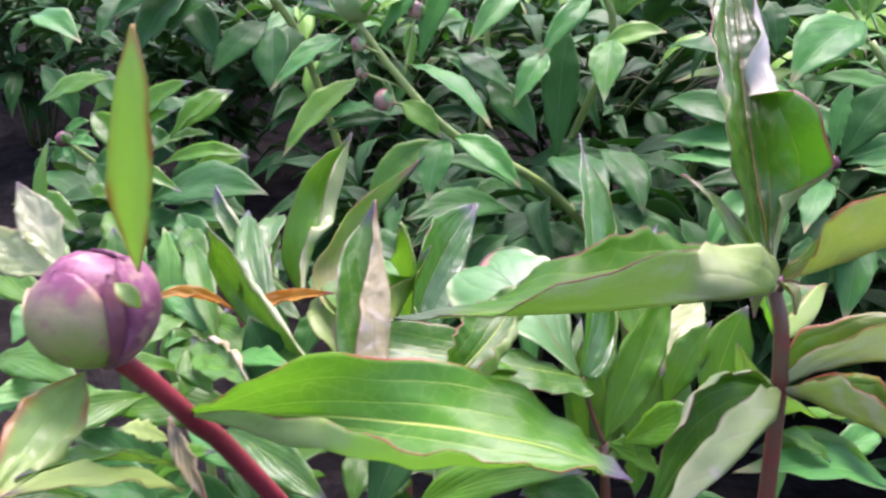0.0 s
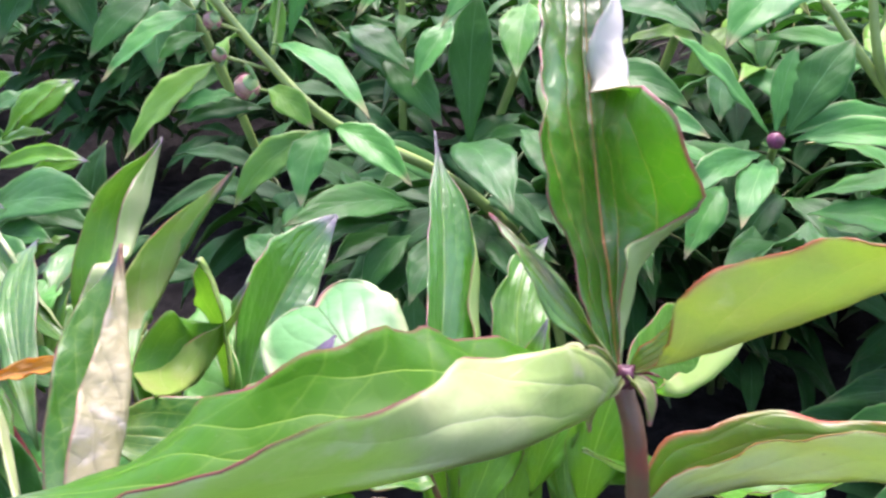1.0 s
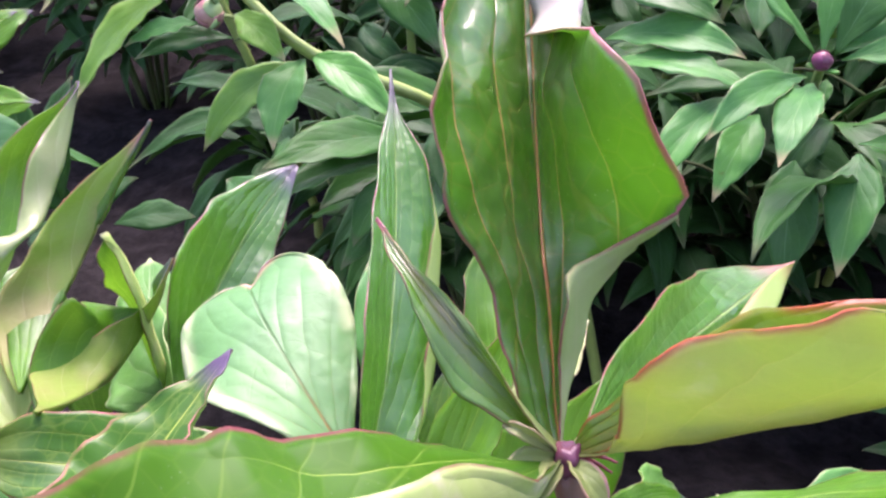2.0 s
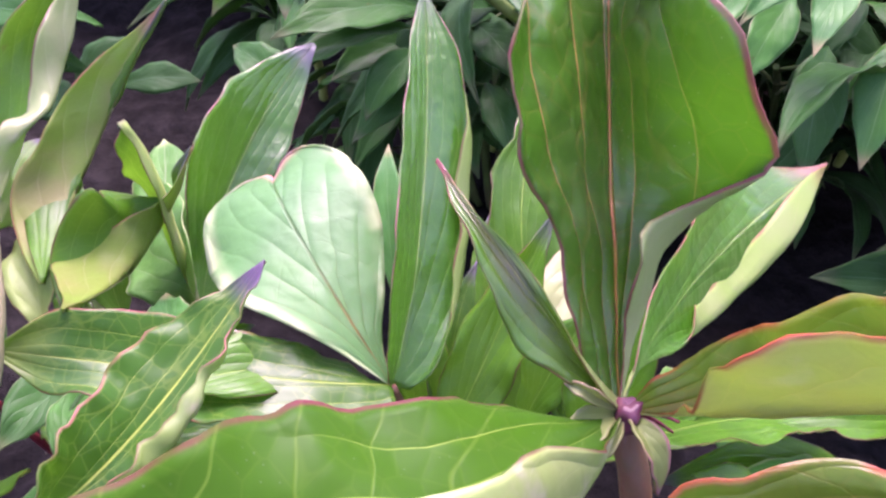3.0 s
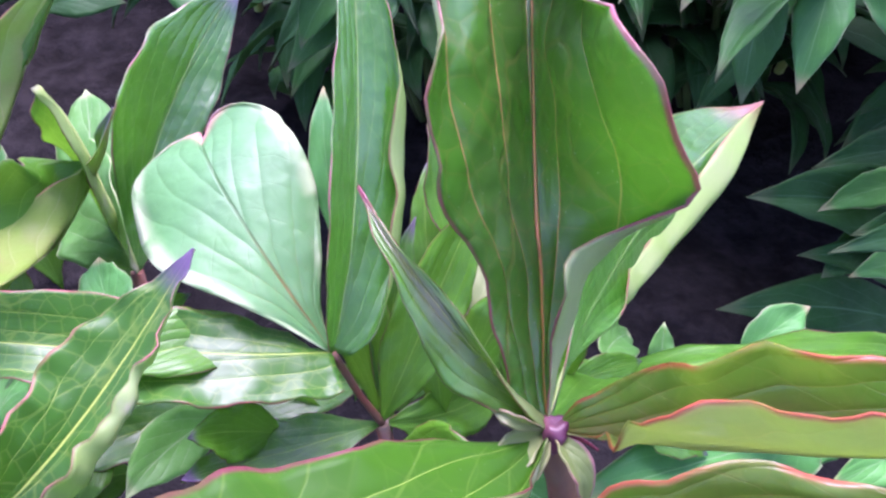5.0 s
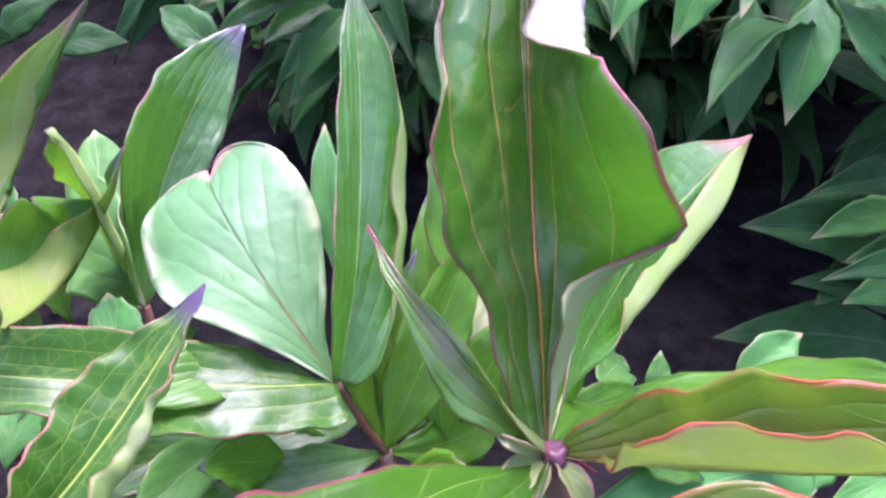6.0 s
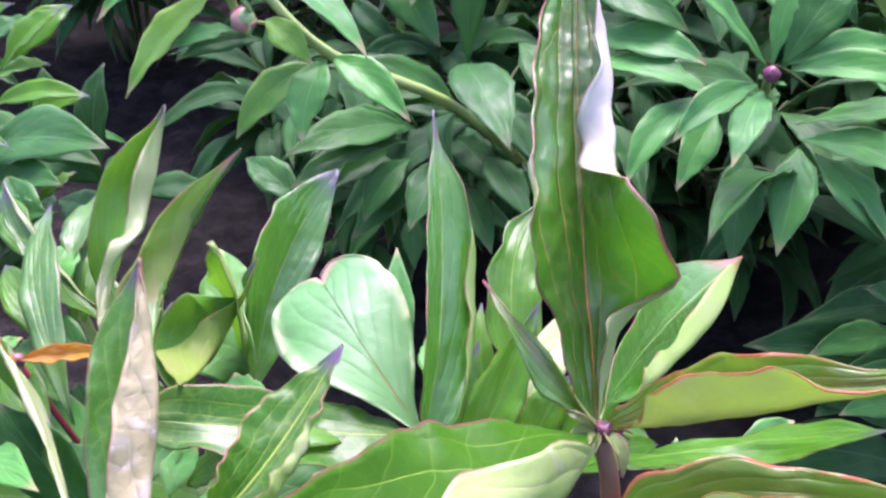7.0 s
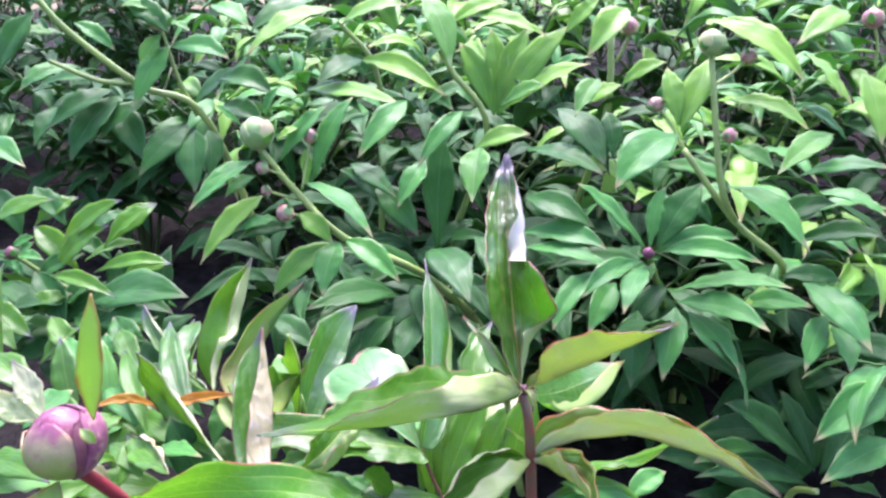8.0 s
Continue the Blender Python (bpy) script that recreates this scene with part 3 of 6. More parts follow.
leaf(s1, NODE, (0.0961, 0.2703, 0.6791), (0.0847, 0.2873, 0.6877), (0.2, 2.2, 4.3, 6.1, 5.7, 4.8, 3.4, 2.3, 1.9, 0.5, 0.2), (0.9, 2.2, 1.3, 1.5, 1.7, 1.9, 1.4, 0.6, 0.2, 0.2, 0.2), (-0.35, -0.46, 0.65), dusk_top, fresh_under,
     "small pointed leaf with a dark tip", fl=(43, 35, 21, 27, 29, 31), fr=(71, 54, 24, 13, 32, 55), cl=(30, 27, 0, 10, 14, 17), cr=(25, 53, -11, -32, 9, 27), kl=(0.60, 0.45, 0.64, 0.62, 0.59, 0.59), kr=(0.59, 0.43, 0.55, 0.51, 0.58, 0.58), hl=0.35, hr=0.35, turn=(6, 1, -7, -16, -8, 3), wave=0.0003, buckle=0.0005, ns=36, nv=8)
leaf(s1, NODE, (0.0699, 0.2113, 0.6720), (-0.0096, 0.2096, 0.6676), (0.2, 3.5, 12.3, 13.9, 16.7, 13.9, 20.7, 18.8, 14.5, 6.4, 0.2), (0.5, 16.7, 23.6, 28.9, 31.2, 28.3, 26.0, 20.8, 25.8, 14.9, 0.2), (-0.28, -0.06, 0.91), thin_top, silver_under,
     "long arching leaf with a curled pale edge", fl=(73, 76, 74, 51, 37, 14), fr=(47, 41, 34, 20, 12, -4), cl=(0, 18, 57, 30, 13, -31), cr=(-60, 3, 0, 44, -24, -68), kl=(0.59, 0.68, 0.27, 0.72, 0.54, 0.57), kr=(0.40, 0.87, 0.50, 0.79, 0.25, 0.50), hl=0.35, hr=0.35, turn=(-1, -5, -7, -1, 2, 6), wave=0.0009, waves=7, dent=0.015, buckle=0.0005, ns=56, nv=12)
leaf(s1, NODE, (0.1368, 0.2481, 0.6754), (0.1747, 0.2255, 0.7048), (0.3, 4.4, 7.8, 10.3, 11.6, 13.5, 11.9, 9.7, 4.4, 2.5, 0.2), (0.2, 0.2, 2.3, 11.0, 17.9, 19.8, 17.9, 17.3, 18.3, 10.2, 0.2), (0.02, -0.28, 0.93), amber_top, olive_under,
     "folded leaf with a red wavy margin", fl=(33, 37, 49, 47, 38, 39), fr=(53, 58, 69, 66, 59, 41), cl=(-2, -2, 18, 14, 1, 3), cr=(0, -3, 1, 37, -8, 4), kl=(0.60, 0.64, 0.54, 0.57, 0.62, 0.60), kr=(0.60, 0.63, 0.72, 0.63, 0.40, 0.62), hl=0.35, hr=0.35, turn=(2, 3, 2, 1, 1, -10), wave=0.0009, waves=6, dent=0.02, buckle=0.0005, ns=56, nv=10)
leaf(s1, NODE, (0.1575, 0.3766, 0.6015), (0.2225, 0.4644, 0.5812), (0.2, 1.0, 7.9, 13.2, 16.6, 18.7, 17.1, 16.5, 17.9, 12.2, 0.2), (0.2, 0.5, 5.8, 13.2, 20.5, 25.3, 27.3, 27.8, 23.3, 12.9, 0.4), (0.15, -0.80, 0.61), fold_top, flap_under,
     "broad leaf folded along its midrib", fl=(-15, -3, -5, -16, -26, -18), fr=(9, 8, 6, 13, 9, 4, -1, -6, 8, 22, 25), cl=(-13, 7, 18, 31, 33, -51), cr=(-2, 8, 42, 153, 207, 209, 206, 198, 179, 144, 56), kl=(0.61, 0.57, 0.62, 0.53, 0.96, 0.30), kr=(0.49, 0.65, 0.64, 0.62, 0.53, 0.45), hl=0.35, hr=0.12, turn=(5, -14, -22, -14, 7, 23), wave=0.0003, buckle=0.0006, dent=0.01, ns=48, nv=14)
leaf(s1, (0.1160, 0.2605, 0.6200), (0.1680, 0.2499, 0.6362), (0.2271, 0.2206, 0.6167), (4.0, 13.5, 14.5, 14.8, 12.3, 12.7, 13.1, 10.1, 7.1, 5.0, 1.0), (2.3, 7.9, 11.0, 15.6, 22.2, 25.2, 22.4, 17.3, 12.1, 5.8, 0.2), (-0.03, -0.15, 0.98), amber_top, gleam_under,
     "arching leaf with reddish upper side and pale underside", fl=(79, 57, 48, 57, 66, 68), fr=(89, 72, 64, 64, 66, 67), cl=(32, 12, -0, 8, 17, 14), cr=(25, 12, -5, 7, 11, 9), kl=(0.53, 0.65, 0.66, 0.60, 0.58, 0.60), kr=(0.58, 0.59, 0.61, 0.59, 0.60, 0.60), hl=0.35, hr=0.35, turn=(3, 5, 4, -1, -5, -5), wave=0.0008, waves=7, dent=0.02, ns=56, nv=10)
leaf(s1, LOW, (0.1310, 0.2350, 0.6230), (0.1350, 0.2000, 0.6280), 14, 14, (0.1, -0.3, 0.95), amber_top, silver_under, "low folded leaf with a red margin", fl=60, fr=66, wave=0.001)
leaf(s1, LOW, (0.0880, 0.2250, 0.6250), (0.0550, 0.1900, 0.6120), (0.5, 9, 15, 18, 19, 18, 15, 8, 0.2), (0.5, 10, 15, 18, 17, 14, 10, 5, 0.2), (0, -0.5, 0.86), thin_top, silver_under, "drooping leaf with a cream curled margin", fl=5, cl=165, kl=0.42, hl=0.12, fr=10, cr=(150, 150, 150, 140, 120, 60, 20, 0), kr=0.82, hr=0.1, wave=0.0008, ns=36, nv=12)
leaf(s1, (0.1061, 0.2770, 0.6302), (0.1783, 0.3554, 0.5600), (0.2289, 0.3029, 0.6173), (0.3, 5.8, 14.6, 23.1, 20.8, 16.1, 14.2, 15.6, 10.8, 3.2, 0.2), (0.2, 4.0, 8.0, 10.7, 11.4, 11.0, 11.4, 11.6, 9.7, 3.4, 0.2), (-0.08, -0.09, 0.97), fresh_top, pale_under,
     "wavy green leaf with a pale torn edge", fl=(16, -7, -23, -23, -12, -9), fr=(6, -5, -7, -9, -12, 6), cl=(15, -2, -17, -12, 12, 0), cr=(59, 50, 58, 60, 50, 64), kl=(0.60, 0.57, 0.64, 0.58, 0.53, 0.60), kr=(0.74, 0.84, 0.76, 0.69, 0.89, 0.70), hl=0.35, hr=0.35, turn=(-10, -3, 6, 6, -2, 7), wave=0.0008, waves=6, ns=44, nv=10)
for b, c, w, fc in (((0.1052, 0.2590, 0.6580), (0.1035, 0.2570, 0.6475), 3.4, (-0.5, -0.7, 0.5)), ((0.1080, 0.2580, 0.6570), (0.1010, 0.2560, 0.6540), 1.7, (-0.2, -0.7, 0.6)), ((0.1150, 0.2590, 0.6560), (0.1165, 0.2560, 0.6490), 2.8, (0.4, -0.7, 0.5)), ((0.1060, 0.2620, 0.6640), (0.1030, 0.2650, 0.6630), 1.2, (-0.2, -0.7, 0.7))):
    leaf(s1, NODE, b, c, w, w, fc, bract_skin, bract_skin, "small pale bract at the node", fl=30, fr=40, cl=20, cr=20, ns=16, nv=5, wave=0.0003, buckle=0.0005)
part("node", ball(Vector(NODE) + Vector((0.0005, -0.001, 0)), 0.0026, (0.5, -0.2, 0.8), 1.15, 0.5), bud_dark, s1, "purple swollen node")
for a in ((0.007, -0.004, 0.000), (0.006, -0.004, -0.002), (0.008, -0.003, 0.001)):
    stem(s1, [NODE, Vector(NODE) + Vector(a) * 0.6 + Vector((0, 0, 0.001)), Vector(NODE) + Vector(a)], (0.0005, 0.0004, 0.0002), stem_red, name="thread", sides=5)
PLANT = s1
bl(PLANT, (0.1160, 0.3300, 0.5670), (0.1340, 0.3450, 0.6160), 10.6, fresh_top)
bl(PLANT, (0.2340, 0.3700, 0.4960), (0.1230, 0.3100, 0.5560), 17.6, mid_top)
bl(PLANT, (0.2130, 0.3600, 0.5220), (0.1410, 0.3400, 0.5470), 11.8, fresh_top)
bl(PLANT, (0.2080, 0.4000, 0.5030), (0.2440, 0.4200, 0.5120), 12.2, mid_top)
bl(PLANT, (0.1870, 0.4100, 0.4740), (0.1900, 0.4300, 0.4950), 8.9, light_top)
bl(PLANT, (0.2490, 0.4000, 0.3750), (0.2390, 0.4300, 0.4100), 9.1, mid_top)
bl(PLANT, (0.1820, 0.3700, 0.4770), (0.2100, 0.3900, 0.4480), 11.0, fresh_top)
bl(PLANT, (0.1460, 0.3600, 0.5580), (0.1630, 0.3900, 0.5340), 8.7, light_top)
bl(PLANT, (0.1230, 0.3300, 0.5800), (0.1550, 0.3500, 0.5680), 4.9, fresh_top)
bl(PLANT, (0.2660, 0.3600, 0.5100), (0.2220, 0.3400, 0.5090), 10.0, mid_top)
bl(PLANT, (0.2660, 0.4000, 0.4660), (0.2310, 0.3700, 0.4690), 7.7, mid_top)
bl(PLANT, (0.1470, 0.3300, 0.5630), (0.1730, 0.3300, 0.5480), 6.9, fresh_top)

# ---- the shoot with the heart-shaped leaf ----
NODE_L = (0.0644, 0.3481, 0.5800)
NODE_M = (0.0760, 0.3470, 0.5470)
s2 = thing("peony_shoot", (0.085, 0.36, 0.270), "peony shoot with a pale heart-shaped leaf", "peony", "peony shoots of the near clump")
stem(s2, [(0.085, 0.36, 0.260), (0.086, 0.353, 0.42), NODE_M], (0.0036, 0.0032, 0.0022), stem_brown, sides=10)
stem(s2, [NODE_M, (Vector(NODE_M) + Vector(NODE_L)) / 2 + Vector((0, 0, -0.002)), NODE_L], (0.0013, 0.0011, 0.0013), stem_brown, "reddish brown leaf stalk", name="leaf_stalk")
leaf(s2, NODE_L, (0.0359, 0.3814, 0.6100), (0.0225, 0.4131, 0.6098), (0.5, 7.0, 14.4, 21.3, 26.5, 28.3, 29.8, 28.1, 21.9, 8.4, 4.0), (0.5, 5.7, 13.8, 19.6, 24.3, 26.2, 26.2, 25.9, 24.8, 15.3, 0.2), (-0.14, -0.10, 0.97), heart_top, pale_under,
     "broad shiny heart-shaped leaf", fl=(12, 10, 1, -7, -0, 16), fr=(-4, 2, 0, -0, 2, 31), cl=(-1, 2, -7, -18, -6, 10), cr=(-14, -2, -8, -6, -19, 17), kl=(0.60, 0.60, 0.60, 0.60, 0.58, 0.61), kr=(0.60, 0.60, 0.60, 0.60, 0.61, 0.58), hl=0.35, hr=0.35, turn=(-15, -7, -1, 5, 5, 14), notch=0.2, wave=0.0003, waves=3, dent=0.01, buckle=0.0005, ns=44, nv=12)
leaf(s2, NODE_L, (0.0738, 0.3864, 0.6215), (0.0732, 0.4462, 0.6720), (1.0, 7.4, 13.6, 17.1, 17.7, 15.0, 12.0, 9.7, 6.9, 2.2, 0.2), (5.5, 12.7, 16.3, 19.2, 21.7, 22.2, 20.5, 14.7, 9.4, 1.7, 0.2), (0.08, -0.80, 0.51), tall_top, fresh_under,
     "tall narrow leaf with a purple tip", fl=(57, 59, 56, 51, 48, 54), fr=(6, -9, -19, -20, -8, 12), cl=(2, 6, 3, -2, -4, 6), cr=(-9, 73, 138, 155, 159, 180, 166, 119, 67, 22, -0), kl=(0.60, 0.60, 0.60, 0.60, 0.59, 0.60), kr=(0.78, 0.80, 0.73, 0.74, 0.88, 0.70), hl=0.35, hr=0.1, turn=(4, -7, -11, -7, 1, 10), wave=0.0003, buckle=0.0005, ns=48, nv=14)
leaf(s2, NODE_L, (0.0218, 0.3411, 0.5910), (-0.0432, 0.3435, 0.5991), (13.3, 14.4, 14.2, 15.0, 16.6, 17.1, 15.2, 14.2, 11.6, 8.6, 1.0), (1.6, 6.1, 8.9, 11.5, 11.8, 12.5, 14.2, 14.9, 14.6, 12.0, 0.2), (-0.16, -0.34, 0.92), lying_top, fresh_under,
     "long wavy leaf lying flat", fl=(-4, -5, 6, 11, 9, -9), fr=(-18, -9, 4, 12, 16, 22), cl=(21, 22, 30, 34, 33, 19), cr=(-5, -8, 9, 14, 5, 10), kl=(0.86, 0.90, 0.82, 0.87, 0.78, 0.91), kr=(0.60, 0.58, 0.62, 0.59, 0.60, 0.60), hl=0.35, hr=0.35, turn=(-13, -6, -5, -2, 3, 17), wave=0.0009, waves=6, dent=0.02, buckle=0.0005, ns=44, nv=10)
leaf(s2, (-0.0020, 0.2750, 0.6110), (0.0179, 0.2977, 0.6181), (0.0405, 0.3323, 0.6364), (1.8, 7.1, 10.9, 12.9, 12.9, 12.2, 13.9, 12.7, 9.6, 4.5, 0.2), (1.5, 8.2, 13.9, 17.0, 17.6, 15.5, 13.6, 10.5, 6.3, 3.4, 0.2), (-0.30, -0.54, -0.07), lance_top, fresh_under,
     "lance-shaped leaf with purple tip and pale rolled edge", fl=(16, 19, 19, 10, 6, 8), fr=(15, 19, 21, 18, 8, 6), cl=(13, 19, 22, 9, 6, 11), cr=(100, 132, 147, 138, 120, 134, 186, 134, 59, 59, -4), kl=(0.60, 0.60, 0.55, 0.62, 0.60, 0.60), kr=(0.60, 0.60, 0.56, 0.75, 0.63, 0.60), hl=0.35, hr=0.2, turn=(-2, -1, 0, 3, -0, -2), wave=0.0009, waves=9, dent=0.02, buckle=0.0005, ns=48, nv=14)
leaf(s2, NODE_M, (0.0920, 0.3600, 0.5810), (0.1120, 0.3838, 0.6146), 11, 11, (-0.1, -0.8, 0.55), fresh_top, fresh_under, fl=15, fr=15, wave=0.001)
leaf(s2, (0.1160, 0.3750, 0.5390), (0.1040, 0.4200, 0.5930), (0.1234, 0.4675, 0.6155), 12, 14, (-0.1, -0.85, 0.45), fresh_top, pale_under, fl=10, fr=10, cl=60, kl=0.8, wave=0.0014)
leaf(s2, NODE_M, (0.0474, 0.3303, 0.5572), (0.0257, 0.3149, 0.5698), (0.3, 3.2, 6.2, 8.7, 10.2, 10.7, 9.9, 8.1, 5.7, 2.9, 0.2), (0.2, 3.1, 6.4, 9.2, 10.0, 10.8, 10.3, 9.0, 6.7, 3.9, 0.2), (-0.14, -0.27, 0.92), gloss_top, fresh_under,
     "dark green leaf lying under the others", fl=(8, 8, 8, 8, 8, 8), fr=(16, 13, 7, 0, 0, 2), cl=(10, 10, 10, 10, 10, 10), cr=(12, 18, 11, 0, 5, 10), kl=(0.60, 0.60, 0.60, 0.60, 0.60, 0.60), kr=(0.60, 0.59, 0.60, 0.60, 0.60, 0.60), hl=0.35, hr=0.35, turn=(6, 3, -1, -5, -6, -5), wave=0.0006, buckle=0.0006, ns=36, nv=8)
leaf(s2, NODE_M, (0.1000, 0.3650, 0.5280), (0.1180, 0.4000, 0.4990), 10, 10, (0, -0.6, 0.8), fresh_top, fresh_under, fl=8, fr=8, wave=0.001)
PLANT = s2
bl(PLANT, (0.0700, 0.3900, 0.5150), (0.0150, 0.3650, 0.5280), 15.0, gloss_top)
bl(PLANT, (0.0780, 0.3800, 0.5080), (0.1080, 0.4100, 0.5350), 12.0, gloss_top)
bl(PLANT, (0.0350, 0.4100, 0.5100), (-0.0250, 0.3800, 0.5240), 16.0, deep_top)
bl(PLANT, (0.0150, 0.3800, 0.5150), (-0.0350, 0.3450, 0.5300), 14.0, gloss_top)
bl(PLANT, (0.0400, 0.3550, 0.5200), (0.0750, 0.3150, 0.5250), 13.0, deep_top)
bl(PLANT, (0.1050, 0.3600, 0.5050), (0.1450, 0.3250, 0.5100), 14.0, deep_top)
bl(PLANT, (0.1190, 0.3750, 0.5120), (0.1200, 0.4000, 0.5710), 8.7, gloss_top)
bl(PLANT, (0.1350, 0.4100, 0.5920), (0.1030, 0.3600, 0.5740), 8.6, pale_under)
bl(PLANT, (0.0830, 0.3650, 0.5310), (0.1100, 0.4000, 0.5850), 8.1, gloss_top)
bl(PLANT, (0.0770, 0.3600, 0.5220), (0.0890, 0.4000, 0.5850), 7.2, gloss_top)
bl(PLANT, (0.1070, 0.3800, 0.5120), (0.1060, 0.4200, 0.5660), 6.1, fresh_top)
bl(PLANT, (0.0650, 0.3700, 0.5280), (0.0750, 0.4200, 0.5790), 5.9, gloss_top)
bl(PLANT, (0.0950, 0.3700, 0.5280), (0.0930, 0.3500, 0.5160), 11.6, fresh_top)
bl(PLANT, (-0.0120, 0.2400, 0.5810), (0.0420, 0.2000, 0.6270), 7.9, fresh_top)
bl(PLANT, (0.0730, 0.3650, 0.5270), (0.0700, 0.3850, 0.5810), 9.8, fresh_top)
bl(PLANT, (0.0950, 0.3600, 0.5290), (0.0990, 0.3850, 0.5870), 11.7, fresh_top)
bl(PLANT, (0.1000, 0.3400, 0.5690), (0.1190, 0.3450, 0.6090), 8.7, fresh_top, pale_under)
bl(PLANT, (0.0480, 0.3400, 0.5530), (0.0290, 0.3200, 0.5810), 10.4, fresh_top)
bl(PLANT, (0.0810, 0.3300, 0.5570), (0.1050, 0.3000, 0.5850), 10.2, fresh_top)
bl(PLANT, (-0.0000, 0.3600, 0.5750), (0.0210, 0.3700, 0.5840), 7.3, fresh_top)
bl(PLANT, (0.0450, 0.3600, 0.5760), (0.0030, 0.3300, 0.5950), 10.5, fresh_top)
bl(PLANT, (0.0220, 0.3700, 0.5270), (-0.0020, 0.3300, 0.5370), 14.6, light_top)
bl(PLANT, (-0.0270, 0.4300, 0.5310), (-0.0440, 0.4700, 0.5780), 14.3, light_top)
bl(PLANT, (-0.0470, 0.4200, 0.5390), (-0.0570, 0.4500, 0.5780), 12.9, fresh_top)
bl(PLANT, (-0.0590, 0.4100, 0.5260), (-0.0810, 0.4400, 0.5460), 13.4, fresh_top)
bl(PLANT, (-0.0340, 0.3700, 0.5280), (-0.0780, 0.4000, 0.5120), 11.5, fresh_top)
bl(PLANT, (-0.0130, 0.3500, 0.5360), (-0.0270, 0.3300, 0.5540), 9.6, mid_top)
bl(PLANT, (0.0350, 0.3900, 0.5240), (0.0140, 0.4000, 0.5320), 9.6, mid_top)
bl(PLANT, (-0.0080, 0.4100, 0.4920), (-0.0450, 0.3700, 0.5240), 13.8, fresh_top)
bl(PLANT, (-0.0110, 0.3600, 0.5070), (-0.0350, 0.3300, 0.5330), 12.4, gloss_top)
bl(PLANT, (0.0280, 0.4000, 0.5050), (0.0060, 0.3700, 0.5190), 9.8, fresh_top)
bl(PLANT, (-0.0670, 0.4300, 0.4750), (-0.0870, 0.4000, 0.4920), 13.2, fresh_top)
bl(PLANT, (0.0620, 0.3600, 0.5010), (0.0370, 0.3300, 0.5310), 9.8, gloss_top)
bl(PLANT, (0.0910, 0.3600, 0.4990), (0.1030, 0.3300, 0.5250), 8.8, fresh_top)
bl(PLANT, (-0.0160, 0.3600, 0.5280), (-0.0230, 0.3300, 0.5260), 11.1, fresh_top)
bl(PLANT, (0.0530, 0.3700, 0.5250), (0.0240, 0.3800, 0.5240), 8.2, fresh_top)
bl(PLANT, (0.0700, 0.4000, 0.5520), (0.0650, 0.4400, 0.5580), 8.3, mid_top)
bl(PLANT, (0.0540, 0.4500, 0.5230), (0.0500, 0.5000, 0.5740), 7.2, mid_top)
bl(PLANT, (0.0950, 0.4100, 0.5160), (0.0930, 0.4600, 0.5630), 6.6, fresh_top)
bl(PLANT, (0.1080, 0.3800, 0.5590), (0.1100, 0.4000, 0.5660), 5.7, light_top)

# ---- the shoot with the upright leaves and the dry tan leaf ----
NODE_C = (-0.0166, 0.4193, 0.5474)
s3 = thing("peony_shoot", (-0.02, 0.41, 0.270), "bushy peony shoot with upright pointed leaves", "peony", "peony shoots of the near clump")
stem(s3, [(-0.02, 0.41, 0.260), (-0.02, 0.412, 0.42), NODE_C], (0.0036, 0.0032, 0.0024), stem_brown, sides=10)
leaf(s3, NODE_C, (-0.0050, 0.4619, 0.5863), (0.0220, 0.5081, 0.6173), (0.2, 6.1, 15.0, 26.1, 33.5, 34.5, 29.2, 21.6, 14.6, 8.0, 0.4), (1.2, 7.1, 11.6, 14.2, 15.1, 14.9, 14.8, 13.7, 10.5, 6.2, 1.3), (0.34, -0.84, 0.11), tall_top, fresh_under,
     "upright pointed leaf with a purple tip", fl=(12, 26, 31, 25, 8, -3), fr=(14, 16, 17, 17, 12, 6), cl=(6, 19, 17, 14, 2, 1), cr=(20, 20, 22, 25, 18, 13), kl=(0.61, 0.57, 0.60, 0.58, 0.59, 0.60), kr=(0.60, 0.60, 0.60, 0.59, 0.60, 0.61), hl=0.35, hr=0.35, turn=(1, -7, -9, -5, 2, 6), wave=0.0004, buckle=0.0005, ns=40, nv=9)
leaf(s3, (-0.0675, 0.3924, 0.6042), (-0.0650, 0.4443, 0.6274), (-0.0507, 0.4813, 0.6663), (0.6, 11.8, 22.9, 25.4, 20.9, 16.7, 16.3, 16.4, 12.7, 4.7, 0.2), (0.4, 5.0, 9.7, 14.7, 18.6, 17.3, 20.5, 20.9, 14.8, 7.8, 0.7), (-0.22, -0.86, -0.28), fresh_top, pale_under,
     "upright leaf with a pale folded side", fl=(11, 6, 5, 21, 35, 38), fr=(17, 11, -1, -8, 5, 25), cl=(13, 6, 2, 17, 24, 21), cr=(10, 10, 8, 58, 170, 134, 124, 128, 129, 114, 29), kl=(0.60, 0.59, 0.64, 0.55, 0.56, 0.60), kr=(0.50, 0.48, 0.61, 0.31, 0.32, 0.38), hl=0.35, hr=0.12, turn=(7, 6, -2, -15, -17, -9), wave=0.0003, dent=0.01, buckle=0.0008, ns=44, nv=14)
